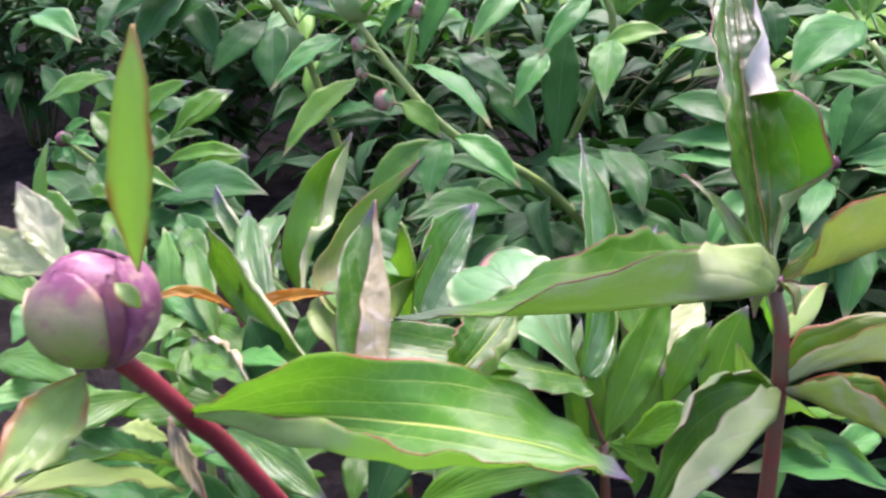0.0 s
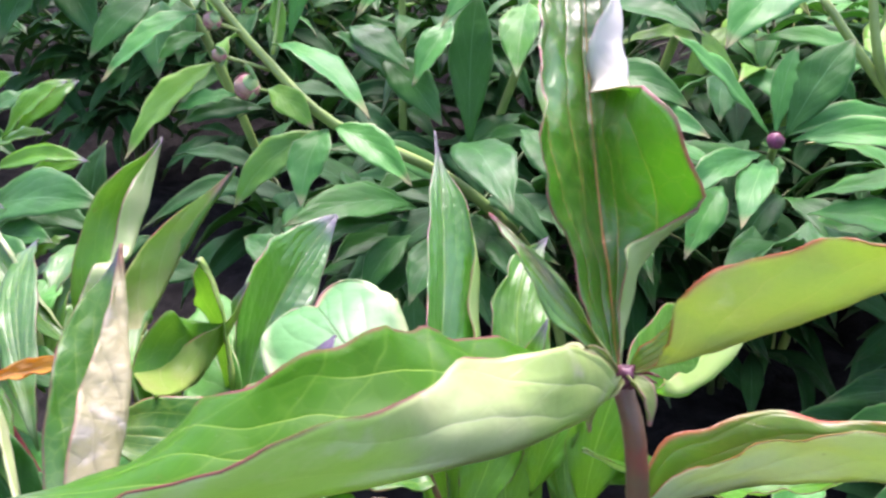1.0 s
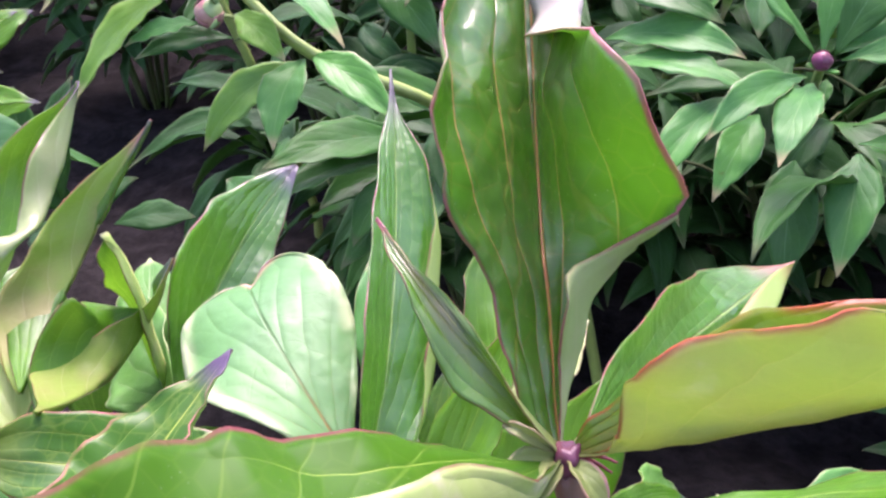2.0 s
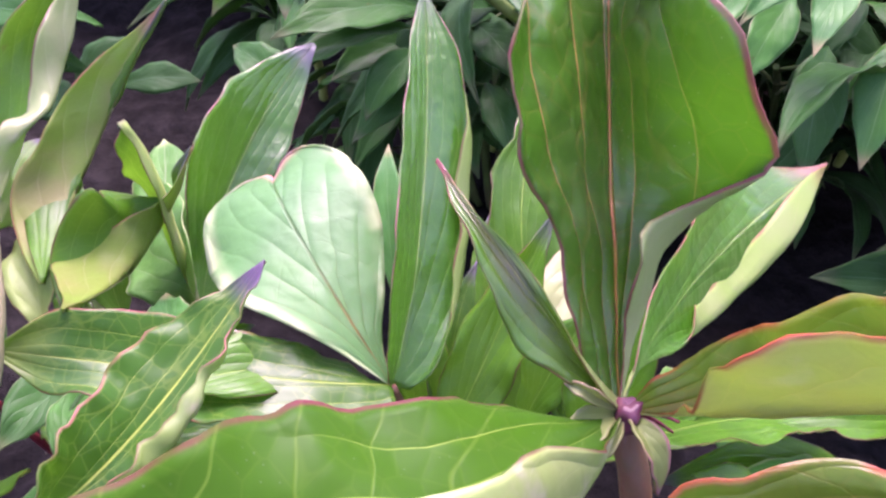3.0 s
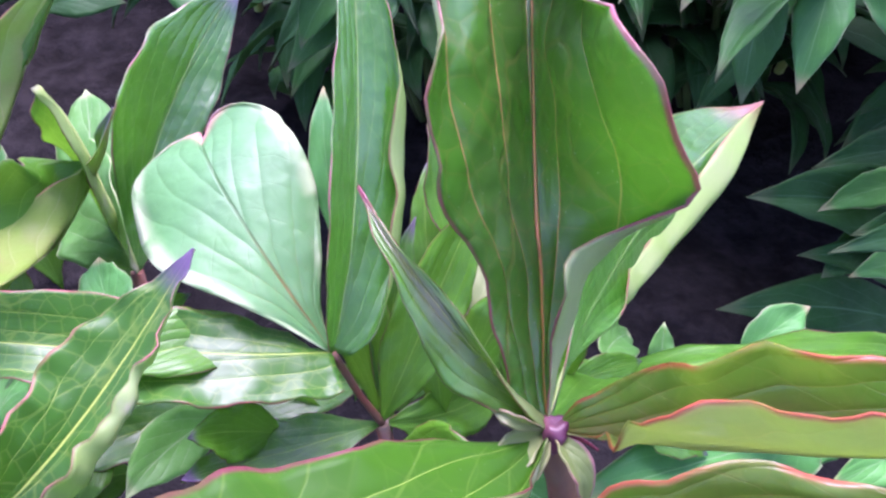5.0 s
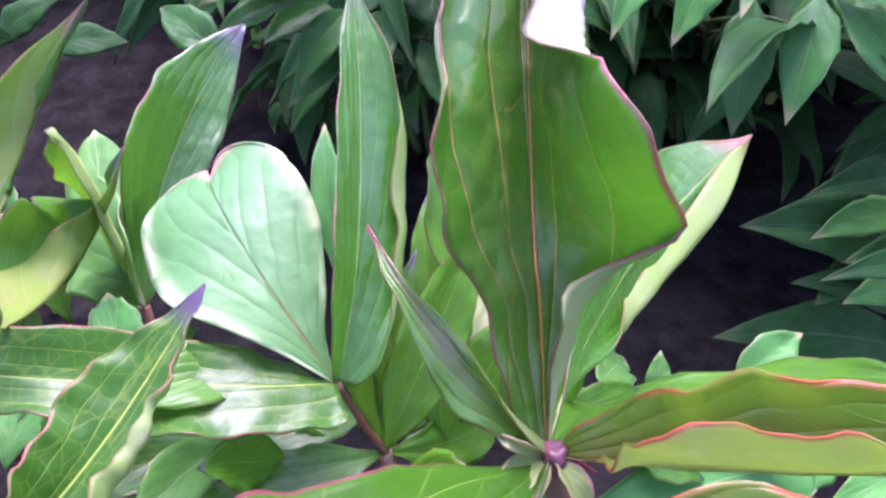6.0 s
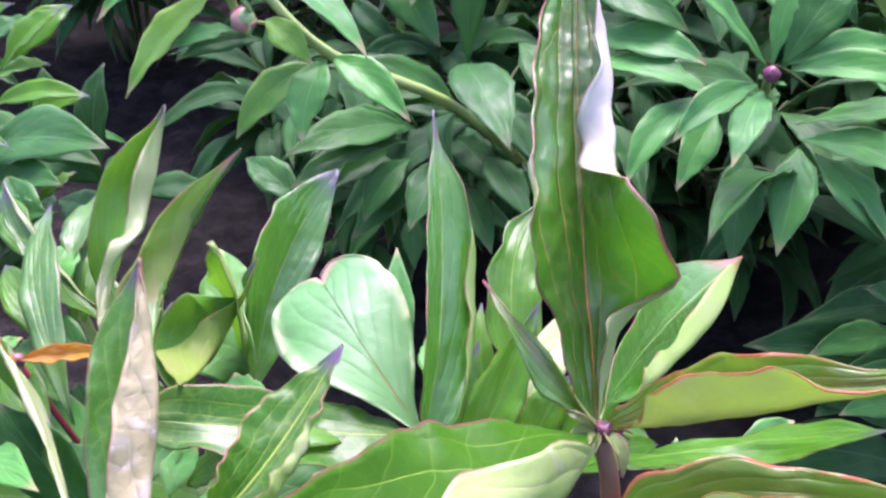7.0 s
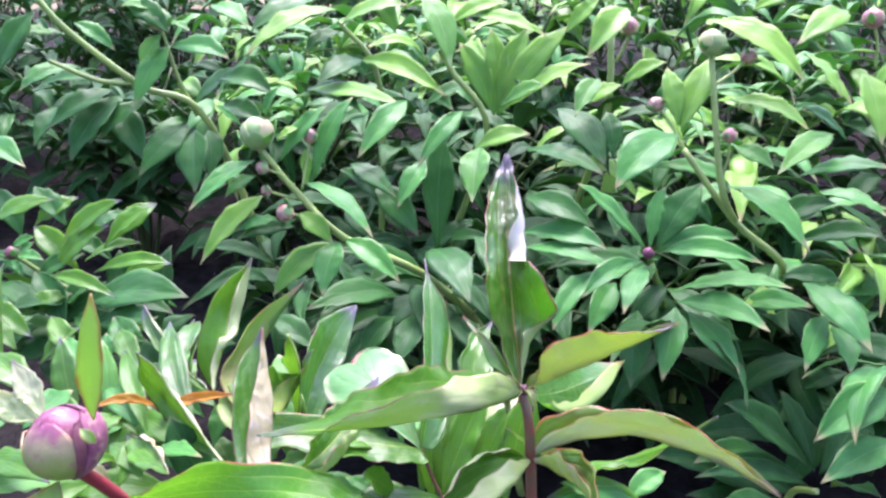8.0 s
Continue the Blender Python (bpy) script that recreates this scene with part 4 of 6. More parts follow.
leaf(s3, (-0.0438, 0.3765, 0.5963), (-0.0425, 0.4298, 0.6128), (-0.0081, 0.4364, 0.6625), (1.2, 9.6, 16.4, 19.7, 18.3, 18.1, 16.6, 14.1, 9.9, 4.6, 0.2), (0.8, 7.1, 12.7, 16.8, 16.3, 14.1, 11.1, 7.5, 2.8, 1.0, 0.2), (-0.17, -0.47, 0.71), rosy_under, fresh_top,
     "upright leaf folded along its midrib", fl=(8, 23, 39, 40, 27, 7), fr=(135, 148, 157, 157, 151, 140), cl=(5, 15, 37, 36, 20, 3), cr=(9, 16, 26, 24, 25, 12), kl=(0.60, 0.63, 0.50, 0.57, 0.56, 0.61), kr=(0.60, 0.59, 0.57, 0.58, 0.57, 0.60), hl=0.35, hr=0.35, turn=(4, 3, -1, -1, 3, 9), wave=0.0003, dent=0.01, buckle=0.0007, ns=44, nv=10)
leaf(s3, (-0.0163, 0.2646, 0.5949), (-0.0228, 0.3197, 0.6232), (-0.0266, 0.3509, 0.6617), (2.1, 9.7, 15.2, 17.5, 19.1, 19.5, 19.1, 17.1, 13.5, 6.6, 0.3), (1.7, 8.6, 14.2, 16.8, 19.7, 20.0, 17.1, 12.8, 8.6, 3.9, 0.2), (-0.13, -0.75, 0.55), gloss_top, tan_under,
     "upright leaf with a dry tan half", fl=(5, 11, 20, 24, 14, -13), fr=(25, 28, 30, 36, 37, 30), cl=(7, 10, 20, 29, 22, -12), cr=(113, 133, 113, 107, 81, 89), kl=(0.60, 0.61, 0.59, 0.60, 0.49, 0.64), kr=(0.40, 0.20, 0.26, 0.36, 0.36, 0.41), hl=0.35, hr=0.15, turn=(2, -2, -7, -5, 3, 18), wave=0.0004, dent=0.01, buckle=0.0008, ns=44, nv=14)
leaf(s3, (-0.0733, 0.4183, 0.5885), (-0.1040, 0.4343, 0.6104), (-0.1251, 0.4622, 0.6398), (0.2, 3.2, 7.3, 11.6, 10.8, 7.2, 5.1, 4.4, 5.2, 4.7, 0.2), (1.6, 3.3, 4.8, 5.8, 7.5, 8.2, 8.1, 7.5, 6.2, 4.5, 0.2), (-0.15, 0.07, 0.35), gloss_top, pale_under,
     "narrow upright leaf with a cream dry edge", fl=(4, 16, 27, 22, 8, -6), fr=(9, 6, 11, 16, 20, 19), cl=(2, 9, 22, 19, 8, -2), cr=(149, 152, 153, 150, 150, 149), kl=(0.60, 0.61, 0.56, 0.59, 0.61, 0.60), kr=(0.73, 0.78, 0.67, 0.71, 0.73, 0.75), hl=0.35, hr=0.12, turn=(-1, -9, -12, -6, 5, 16), wave=0.0004, dent=0.02, buckle=0.0006, ns=36, nv=12)
leaf(s3, (-0.0429, 0.2915, 0.6095), (-0.0805, 0.3510, 0.6165), (-0.0968, 0.3441, 0.6518), (0.2, 4.5, 10.5, 14.7, 18.1, 19.3, 16.9, 12.7, 10.0, 4.5, 0.2), (0.2, 3.1, 8.0, 11.8, 12.3, 11.4, 10.1, 8.3, 6.6, 5.0, 0.2), (-0.19, -0.46, -0.11), gloss_top, pale_under,
     "narrow leaf with a cream dry edge", fl=(16, 3, -7, -9, 1, 21), fr=(9, -3, -2, 1, -1, -3), cl=(97, 69, 53, 53, 68, 108), cr=(150, 150, 150, 150, 150, 150), kl=(0.49, 0.52, 0.59, 0.59, 0.59, 0.43), kr=(0.85, 0.85, 0.85, 0.82, 0.91, 0.88), hl=0.15, hr=0.1, turn=(-1, -0, 6, 9, 1, -12), wave=0.0004, dent=0.02, buckle=0.0006, ns=36, nv=12)
leaf(s3, (-0.0641, 0.2665, 0.6182), (-0.0850, 0.3050, 0.6100), (-0.1070, 0.3400, 0.6030), 10, 9, (0.1, -0.75, 0.6), fresh_top, tan_under, fl=15, fr=15, cr=150, kr=0.72, hr=0.12, wave=0.0009, ns=30, nv=10)
leaf(s3, NODE_C, (-0.0146, 0.4087, 0.6153), (-0.0204, 0.4065, 0.6344), (0.3, 2.7, 4.9, 6.3, 6.9, 9.9, 7.4, 8.0, 6.9, 1.1, 1.6), (0.2, 2.6, 5.1, 7.4, 8.9, 9.1, 7.0, 3.5, 3.2, 3.2, 0.2), (-0.21, -0.81, 0.28), fresh_top, fresh_under,
     "curled young leaf", fl=(18, 11, 6, 30, 42, 41), fr=(63, 57, 49, 55, 71, 78), cl=(11, -1, -16, 20, 29, 16), cr=(43, 43, 19, 41, 71, 44), kl=(0.60, 0.61, 0.61, 0.46, 0.58, 0.61), kr=(0.60, 0.57, 0.66, 0.57, 0.47, 0.61), hl=0.35, hr=0.35, turn=(7, 7, 5, -5, -4, 0), wave=0.0003, dent=0.01, buckle=0.0004, ns=28, nv=8)
leaf(s3, (-0.0233, 0.3490, 0.6085), (-0.0192, 0.3944, 0.5937), (-0.0045, 0.4183, 0.6194), (0.4, 5.9, 14.2, 23.3, 27.8, 29.6, 22.6, 20.4, 1.7, 3.5, 0.2), (0.2, 5.8, 14.1, 20.8, 16.8, 12.7, 12.4, 12.5, 8.4, 3.9, 0.2), (-0.39, -0.73, 0.24), fresh_top, rosy_under,
     "leaf rolled to a rosy green tube", fl=(39, 53, 62, 48, 35, 33), fr=(75, 84, 97, 88, 76, 69), cl=(6, 30, 59, 39, -30, -16), cr=(3, -10, 40, 19, -0, 5), kl=(0.60, 0.61, 0.50, 0.36, 0.79, 0.59), kr=(0.61, 0.58, 0.45, 0.62, 0.60, 0.60), hl=0.35, hr=0.35, turn=(-10, -13, -11, -8, -7, -10), wave=0.0003, dent=0.01, buckle=0.0007, ns=36, nv=10)
leaf(s3, NODE_C, (-0.0188, 0.4174, 0.5749), (-0.0407, 0.4550, 0.5870), (0.2, 6.6, 13.2, 16.1, 20.2, 20.1, 18.1, 14.4, 8.6, 2.9, 0.2), (0.6, 3.7, 6.6, 9.0, 10.5, 11.1, 11.3, 10.9, 10.3, 7.2, 0.2), (-0.15, -0.81, 0.55), light_top, pale_under,
     "broad pale green leaf", fl=(31, 30, 19, 6, -1, -3), fr=(29, 34, 28, 14, -2, -6), cl=(20, 26, 17, 6, 3, 6), cr=(13, 35, 30, 15, -8, 9), kl=(0.60, 0.55, 0.58, 0.62, 0.60, 0.60), kr=(0.60, 0.54, 0.58, 0.59, 0.58, 0.60), hl=0.35, hr=0.35, turn=(-1, 3, 6, 5, -1, -3), wave=0.0004, buckle=0.0010, ns=36, nv=9)
NODE_O = (-0.0978, 0.3814, 0.5986)
stem(s3, [(-0.06, 0.40, 0.45), (-0.078, 0.375, 0.55), NODE_O], (0.0018, 0.0015, 0.0012), stem_red, "thin red stalk", name="leaf_stalk")
leaf(s3, NODE_O, (-0.1110, 0.3600, 0.6150), (-0.1250, 0.3450, 0.6180), 4.5, 4.5, (0, -0.6, 0.8), gold_top, gold_top, "amber young leaf", fl=30, fr=30, wave=0.0005)
leaf(s3, NODE_O, (-0.0720, 0.3700, 0.6090), (-0.0460, 0.3600, 0.6160), 4.5, 4.5, (0, -0.6, 0.8), gold_top, gold_top, "amber young leaf", fl=30, fr=30, wave=0.0005)
leaf(s3, NODE_O, (-0.0890, 0.3620, 0.6160), (-0.0880, 0.3600, 0.6280), 1.5, 1.5, (0, -0.9, 0.3), gold_top, gold_top, fl=20, fr=20, ns=10, nv=2)
part("bud", ball(NODE_O, 0.003, (0, -0.3, 1)), bud_dark, s3, "tiny purple bud")
PLANT = s3
bl(PLANT, (-0.0720, 0.3600, 0.5820), (-0.1100, 0.4700, 0.6240), 9.0, gloss_top)
bl(PLANT, (-0.0930, 0.4200, 0.5790), (-0.1000, 0.5000, 0.6140), 7.4, fresh_top)
bl(PLANT, (-0.0960, 0.3700, 0.5770), (-0.1340, 0.4200, 0.5860), 11.8, fresh_top)
bl(PLANT, (-0.0740, 0.2700, 0.5990), (-0.0330, 0.2400, 0.5870), 8.1, gloss_top)
bl(PLANT, (-0.0450, 0.3700, 0.5770), (-0.0620, 0.4200, 0.5920), 10.0, fresh_under)
bl(PLANT, (-0.1040, 0.3700, 0.5830), (-0.1380, 0.4500, 0.6110), 7.5, fresh_top)
bl(PLANT, (-0.1380, 0.4000, 0.5750), (-0.1490, 0.4400, 0.6230), 7.0, light_top)
bl(PLANT, (-0.1750, 0.4400, 0.5570), (-0.1930, 0.4800, 0.6110), 10.4, gloss_top)
bl(PLANT, (-0.0350, 0.3000, 0.5450), (-0.0330, 0.3300, 0.5580), 11.2, fresh_top)
bl(PLANT, (-0.0670, 0.3000, 0.5550), (-0.0870, 0.3300, 0.5640), 10.0, gloss_top)
bl(PLANT, (-0.0860, 0.4000, 0.5830), (-0.1300, 0.4500, 0.6030), 9.8, fresh_top)
bl(PLANT, (-0.0830, 0.3800, 0.5750), (-0.1160, 0.4200, 0.5810), 10.9, light_top)
bl(PLANT, (-0.0970, 0.4400, 0.6040), (-0.0960, 0.5000, 0.6120), 8.9, gloss_top)
bl(PLANT, (-0.0760, 0.4000, 0.5820), (-0.1080, 0.4200, 0.5930), 8.1, deep_top)
bl(PLANT, (-0.0510, 0.3300, 0.5680), (-0.0790, 0.3600, 0.5710), 10.8, deep_top)
bl(PLANT, (-0.0290, 0.3300, 0.5720), (-0.0260, 0.3600, 0.5680), 12.8, mid_top)
bl(PLANT, (-0.0260, 0.4200, 0.5700), (-0.0350, 0.4700, 0.5950), 12.5, light_top)
bl(PLANT, (-0.1130, 0.4100, 0.5600), (-0.0730, 0.3600, 0.5520), 10.9, mid_top)
bl(PLANT, (-0.1220, 0.4000, 0.5850), (-0.0810, 0.3600, 0.5800), 10.5, fresh_top)
bl(PLANT, (-0.0330, 0.3700, 0.5680), (-0.0450, 0.3300, 0.5730), 10.6, deep_top)
bl(PLANT, (-0.0260, 0.3400, 0.5670), (0.0050, 0.3300, 0.5920), 7.7, fresh_top)
bl(PLANT, (-0.0960, 0.3400, 0.5890), (-0.0550, 0.3000, 0.6080), 7.7, mid_top)
bl(PLANT, (-0.0530, 0.4200, 0.5780), (-0.0720, 0.4600, 0.5900), 8.4, mid_top)
bl(PLANT, (-0.1660, 0.4000, 0.5310), (-0.1630, 0.4400, 0.5770), 10.7, gloss_top, pale_under)
bl(PLANT, (-0.1360, 0.4000, 0.5290), (-0.1510, 0.4500, 0.5740), 10.6, fresh_top, pale_under)
bl(PLANT, (-0.1030, 0.4000, 0.5420), (-0.1220, 0.4500, 0.5720), 9.7, gloss_top, pale_under)
bl(PLANT, (-0.1070, 0.4600, 0.5610), (-0.1010, 0.5000, 0.5810), 9.2, fresh_top)
bl(PLANT, (-0.0770, 0.4200, 0.5480), (-0.0640, 0.4500, 0.5730), 8.5, mid_top)
bl(PLANT, (-0.0280, 0.4200, 0.5600), (-0.0450, 0.4600, 0.5770), 8.4, fresh_top)
bl(PLANT, (-0.1880, 0.5000, 0.5660), (-0.2140, 0.5400, 0.5870), 11.5, mid_top)
bl(PLANT, (-0.1450, 0.5000, 0.5720), (-0.1730, 0.5500, 0.5890), 10.1, fresh_top)
bl(PLANT, (-0.0360, 0.3600, 0.5620), (-0.0240, 0.3800, 0.5770), 8.9, gloss_top)
bl(PLANT, (-0.0760, 0.3800, 0.5490), (-0.0940, 0.4100, 0.5630), 9.7, deep_top)
bl(PLANT, (-0.1500, 0.3800, 0.5810), (-0.1790, 0.4200, 0.5900), 10.1, fresh_top)
bl(PLANT, (0.0030, 0.3600, 0.5660), (-0.0180, 0.4000, 0.5730), 9.0, mid_top)
bl(PLANT, (-0.1490, 0.4200, 0.5600), (-0.1340, 0.4500, 0.5610), 8.9, mid_top)
bl(PLANT, (-0.0810, 0.4600, 0.5600), (-0.1220, 0.5000, 0.5620), 11.1, gloss_top)

# ---- the shoot with the rose bud ----
BUD = (-0.0820, 0.1950, 0.6760)
AX = (-0.25, -0.1, 0.95)
STALK = (-0.0670, 0.2120, 0.6370)
s4 = thing("peony_shoot", (0.06, 0.30, 0.270), "peony shoot with a closed rose and cream bud", "peony", "peony shoots of the near clump")
stem(s4, [(0.06, 0.30, 0.260), (0.045, 0.275, 0.42), (-0.0490, 0.2320, 0.5960), STALK, (-0.0790, 0.1970, 0.6630)], (0.004, 0.0038, 0.0031, 0.0029, 0.0027), stem_red, "dark red stem", sides=12)
# the purple petal at 328 is darkened to paint the shadowed seam there
bud(s4, BUD, 0.0143, AX, (bud_skin, bud_skin, bud_front, bud_front, bud_green, bud_dark, bud_skin), "round closed bud, rose, cream and green", turns=(60, 186, 266, 60, 328, 356))
leaf(s4, (-0.0673, 0.1890, 0.6878), (-0.0598, 0.1748, 0.7197), (-0.0557, 0.1711, 0.7450), (0.2, 2.4, 4.1, 5.6, 5.4, 4.9, 4.2, 3.6, 2.7, 1.3, 0.2), (0.3, 1.9, 3.4, 4.2, 4.9, 5.0, 4.8, 4.3, 3.7, 2.2, 0.2), (-0.15, -0.93, 0.13), lime_top, lime_top,
     "upright lime sepal with a red edge", fl=(13, 14, 14, 11, 9, 8), fr=(10, 10, 10, 10, 10, 14), cl=(10, 12, 13, 11, 9, 9), cr=(10, 10, 10, 10, 8, 14), kl=(0.60, 0.60, 0.59, 0.60, 0.60, 0.60), kr=(0.60, 0.60, 0.60, 0.60, 0.60, 0.60), hl=0.35, hr=0.35, turn=(-2, -3, -3, -1, 1, 4), wave=0.0002, dent=0.01, buckle=0.0003, ns=30, nv=6)
leaf(s4, (-0.0710, 0.1840, 0.6870), (-0.0670, 0.1810, 0.6850), (-0.0650, 0.1830, 0.6810), 2.4, 2.4, (0.3, -0.8, 0.5), lime_top, lime_top, "small green tongue on the bud", fl=20, fr=20, ns=12, nv=3, wave=0.0002, buckle=0.0003)
leaf(s4, (-0.0910, 0.2000, 0.6840), (-0.0990, 0.2100, 0.6930), (-0.1078, 0.2183, 0.7021), 5.5, 5.5, (0.3, -0.8, 0.3), pale_under, pale_under, "pale sepal leaf", fl=15, fr=15, wave=0.0004)
leaf(s4, (-0.0860, 0.1950, 0.6590), (-0.0880, 0.1750, 0.6540), (-0.0920, 0.1550, 0.6470), 8, 8, (0.3, -0.7, 0.6), lime_top, fresh_under, "pale drooping leaf below the bud", fl=15, fr=15)
leaf(s4, (-0.0930, 0.2000, 0.6830), (-0.1040, 0.2050, 0.6870), (-0.1170, 0.2100, 0.6930), 6, 6, (0, -0.8, 0.5), pale_under, fresh_under, fl=15, fr=15)
leaf(s4, (-0.0670, 0.2120, 0.6370), (0.0020, 0.1816, 0.6515), (0.0467, 0.1676, 0.6460), (0.9, 9.5, 16.4, 16.7, 15.4, 16.7, 17.1, 16.6, 14.5, 7.2, 0.2), (0.2, 7.8, 14.6, 17.7, 20.4, 19.9, 17.2, 12.9, 7.7, 3.4, 0.2), (0.24, -0.62, 0.73), veined_top, flap_under,
     "large pointed leaf with yellow veins and a rolled edge", fl=(58, 44, 16, -4, -17, -22), fr=(28, 19, 11, 7, 8, 10), cl=(37, 35, 16, 3, -4, -1), cr=(153, 151, 149, 148, 104, 89, 79, 52, 44, 23, 2), kl=(0.57, 0.48, 0.62, 0.59, 0.60, 0.60), kr=(0.40, 0.55, 0.58, 0.61, 0.63, 0.61), hl=0.35, hr=0.15, turn=(-22, -16, -3, 9, 19, 25), wave=0.0009, waves=7, dent=0.015, buckle=0.0006, ns=56, nv=14)
leaf(s4, (-0.0740, 0.2150, 0.6350), (-0.0650, 0.2000, 0.6310), (-0.0570, 0.1900, 0.6240), 3, 3, (0, -0.8, 0.5), tan_under, tan_under, fl=30, fr=30)
PLANT = s4
bl(PLANT, (-0.1130, 0.3000, 0.5960), (-0.1420, 0.2700, 0.5920), 7.0, fresh_top)
bl(PLANT, (-0.1040, 0.3200, 0.5960), (-0.1290, 0.3000, 0.6080), 4.8, fresh_top)
bl(PLANT, (-0.1310, 0.3100, 0.5910), (-0.1620, 0.2700, 0.6080), 8.4, light_top)
bl(PLANT, (-0.0670, 0.2100, 0.6210), (-0.0880, 0.1600, 0.6510), 3.9, fresh_top)
bl(PLANT, (-0.0660, 0.2000, 0.6210), (-0.0860, 0.1500, 0.6530), 4.5, fresh_under)
bl(PLANT, (-0.0990, 0.2800, 0.5880), (-0.1130, 0.2700, 0.5990), 6.7, fresh_under)
bl(PLANT, (-0.1010, 0.2900, 0.6020), (-0.1100, 0.2900, 0.6130), 6.8, tan_under)
bl(PLANT, (-0.1590, 0.3300, 0.6170), (-0.2040, 0.3600, 0.6260), 8.2, fresh_top)
bl(PLANT, (-0.0880, 0.2400, 0.5870), (-0.1280, 0.2600, 0.5890), 9.5, deep_top)
bl(PLANT, (-0.1790, 0.3100, 0.6060), (-0.1230, 0.2700, 0.6140), 8.3, fresh_top)
bl(PLANT, (-0.1730, 0.2900, 0.5920), (-0.1510, 0.3000, 0.5990), 7.4, mid_top)
bl(PLANT, (-0.0870, 0.3000, 0.5960), (-0.1170, 0.3400, 0.5970), 7.4, fresh_top)
bl(PLANT, (-0.0690, 0.2600, 0.5870), (-0.0920, 0.2800, 0.5930), 7.6, mid_top)
bl(PLANT, (-0.1370, 0.3600, 0.5880), (-0.1280, 0.4000, 0.5880), 10.1, fresh_top)
bl(PLANT, (-0.2080, 0.3800, 0.5810), (-0.2050, 0.4200, 0.5920), 9.6, mid_top)
bl(PLANT, (-0.1050, 0.2700, 0.5750), (-0.0760, 0.2600, 0.5960), 6.5, fresh_top)
bl(PLANT, (-0.0460, 0.2800, 0.5590), (-0.0660, 0.3000, 0.5660), 9.3, deep_top)
bl(PLANT, (-0.1910, 0.4200, 0.5930), (-0.2350, 0.4600, 0.6070), 13.1, fresh_top)
bl(PLANT, (-0.1110, 0.3800, 0.5850), (-0.1420, 0.4300, 0.5990), 10.0, mid_top)
bl(PLANT, (-0.1740, 0.3600, 0.5990), (-0.1570, 0.4000, 0.6050), 11.8, mid_top)
bl(PLANT, (-0.1060, 0.4200, 0.5930), (-0.0980, 0.4600, 0.6090), 9.1, mid_top)
bl(PLANT, (-0.1010, 0.3000, 0.5930), (-0.0950, 0.3400, 0.6020), 10.4, fresh_top)


# ---- the row of peonies behind ----
def template(seed):
    """A drooping leaflet, its stalk at the origin, along +y, its upper side up."""
    r = random.Random(seed)
    n = r.uniform(0.08, 0.115)
    w = r.uniform(10, 14.5)
    return blade((0, 0, 0), (r.uniform(-0.006, 0.006), n * 0.52, n * r.uniform(0.06, 0.15)), (r.uniform(-0.01, 0.01), n * 0.95, -n * r.uniform(0.05, 0.35)), w, w * r.uniform(0.85, 1.1), (0, 0, 1),
                 fl=r.uniform(5, 25), fr=r.uniform(5, 25), cl=r.uniform(-30, 20), cr=r.uniform(-30, 20), wave=0.0008, ns=12, nv=3, seed=seed, buckle=0.002)


# leaflets for the lower sprays, mostly in the shade-darkened green
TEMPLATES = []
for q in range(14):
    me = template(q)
    me.materials.append(shade_top if q % 4 else deep_top)
    me.materials.append(shade_under)
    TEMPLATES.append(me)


# paler leaflets for upper sprays, the light on them put into their colour
LIT_LEAVES = []
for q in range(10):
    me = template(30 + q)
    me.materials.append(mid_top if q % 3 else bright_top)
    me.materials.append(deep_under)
    LIT_LEAVES.append(me)


def spray(parent, at, out, r, count=5, size=1.0, kinds=TEMPLATES):
    """A compound leaf: leaflets spread in a fan about the way out."""
    out = Vector(out).normalized()
    for q in range(count):
        a = (q / max(1, count - 1) - 0.5) * r.uniform(2.6, 3.6)
        way = Matrix.Rotation(a, 3, "Z") @ out
        way.z += r.uniform(-0.35, 0.15)
        m = way.to_track_quat("Y", "Z").to_matrix().to_4x4()
        ob = new("leaf", r.choice(kinds))
        ob.parent = parent
        ob.matrix_basis = Matrix.Translation(Vector(at) - parent.location) @ m @ pose(0, 0, 0, r.uniform(-25, 20), r.uniform(-35, 35), 0) @ Matrix.Scale(size * r.uniform(0.75, 1.15), 4)


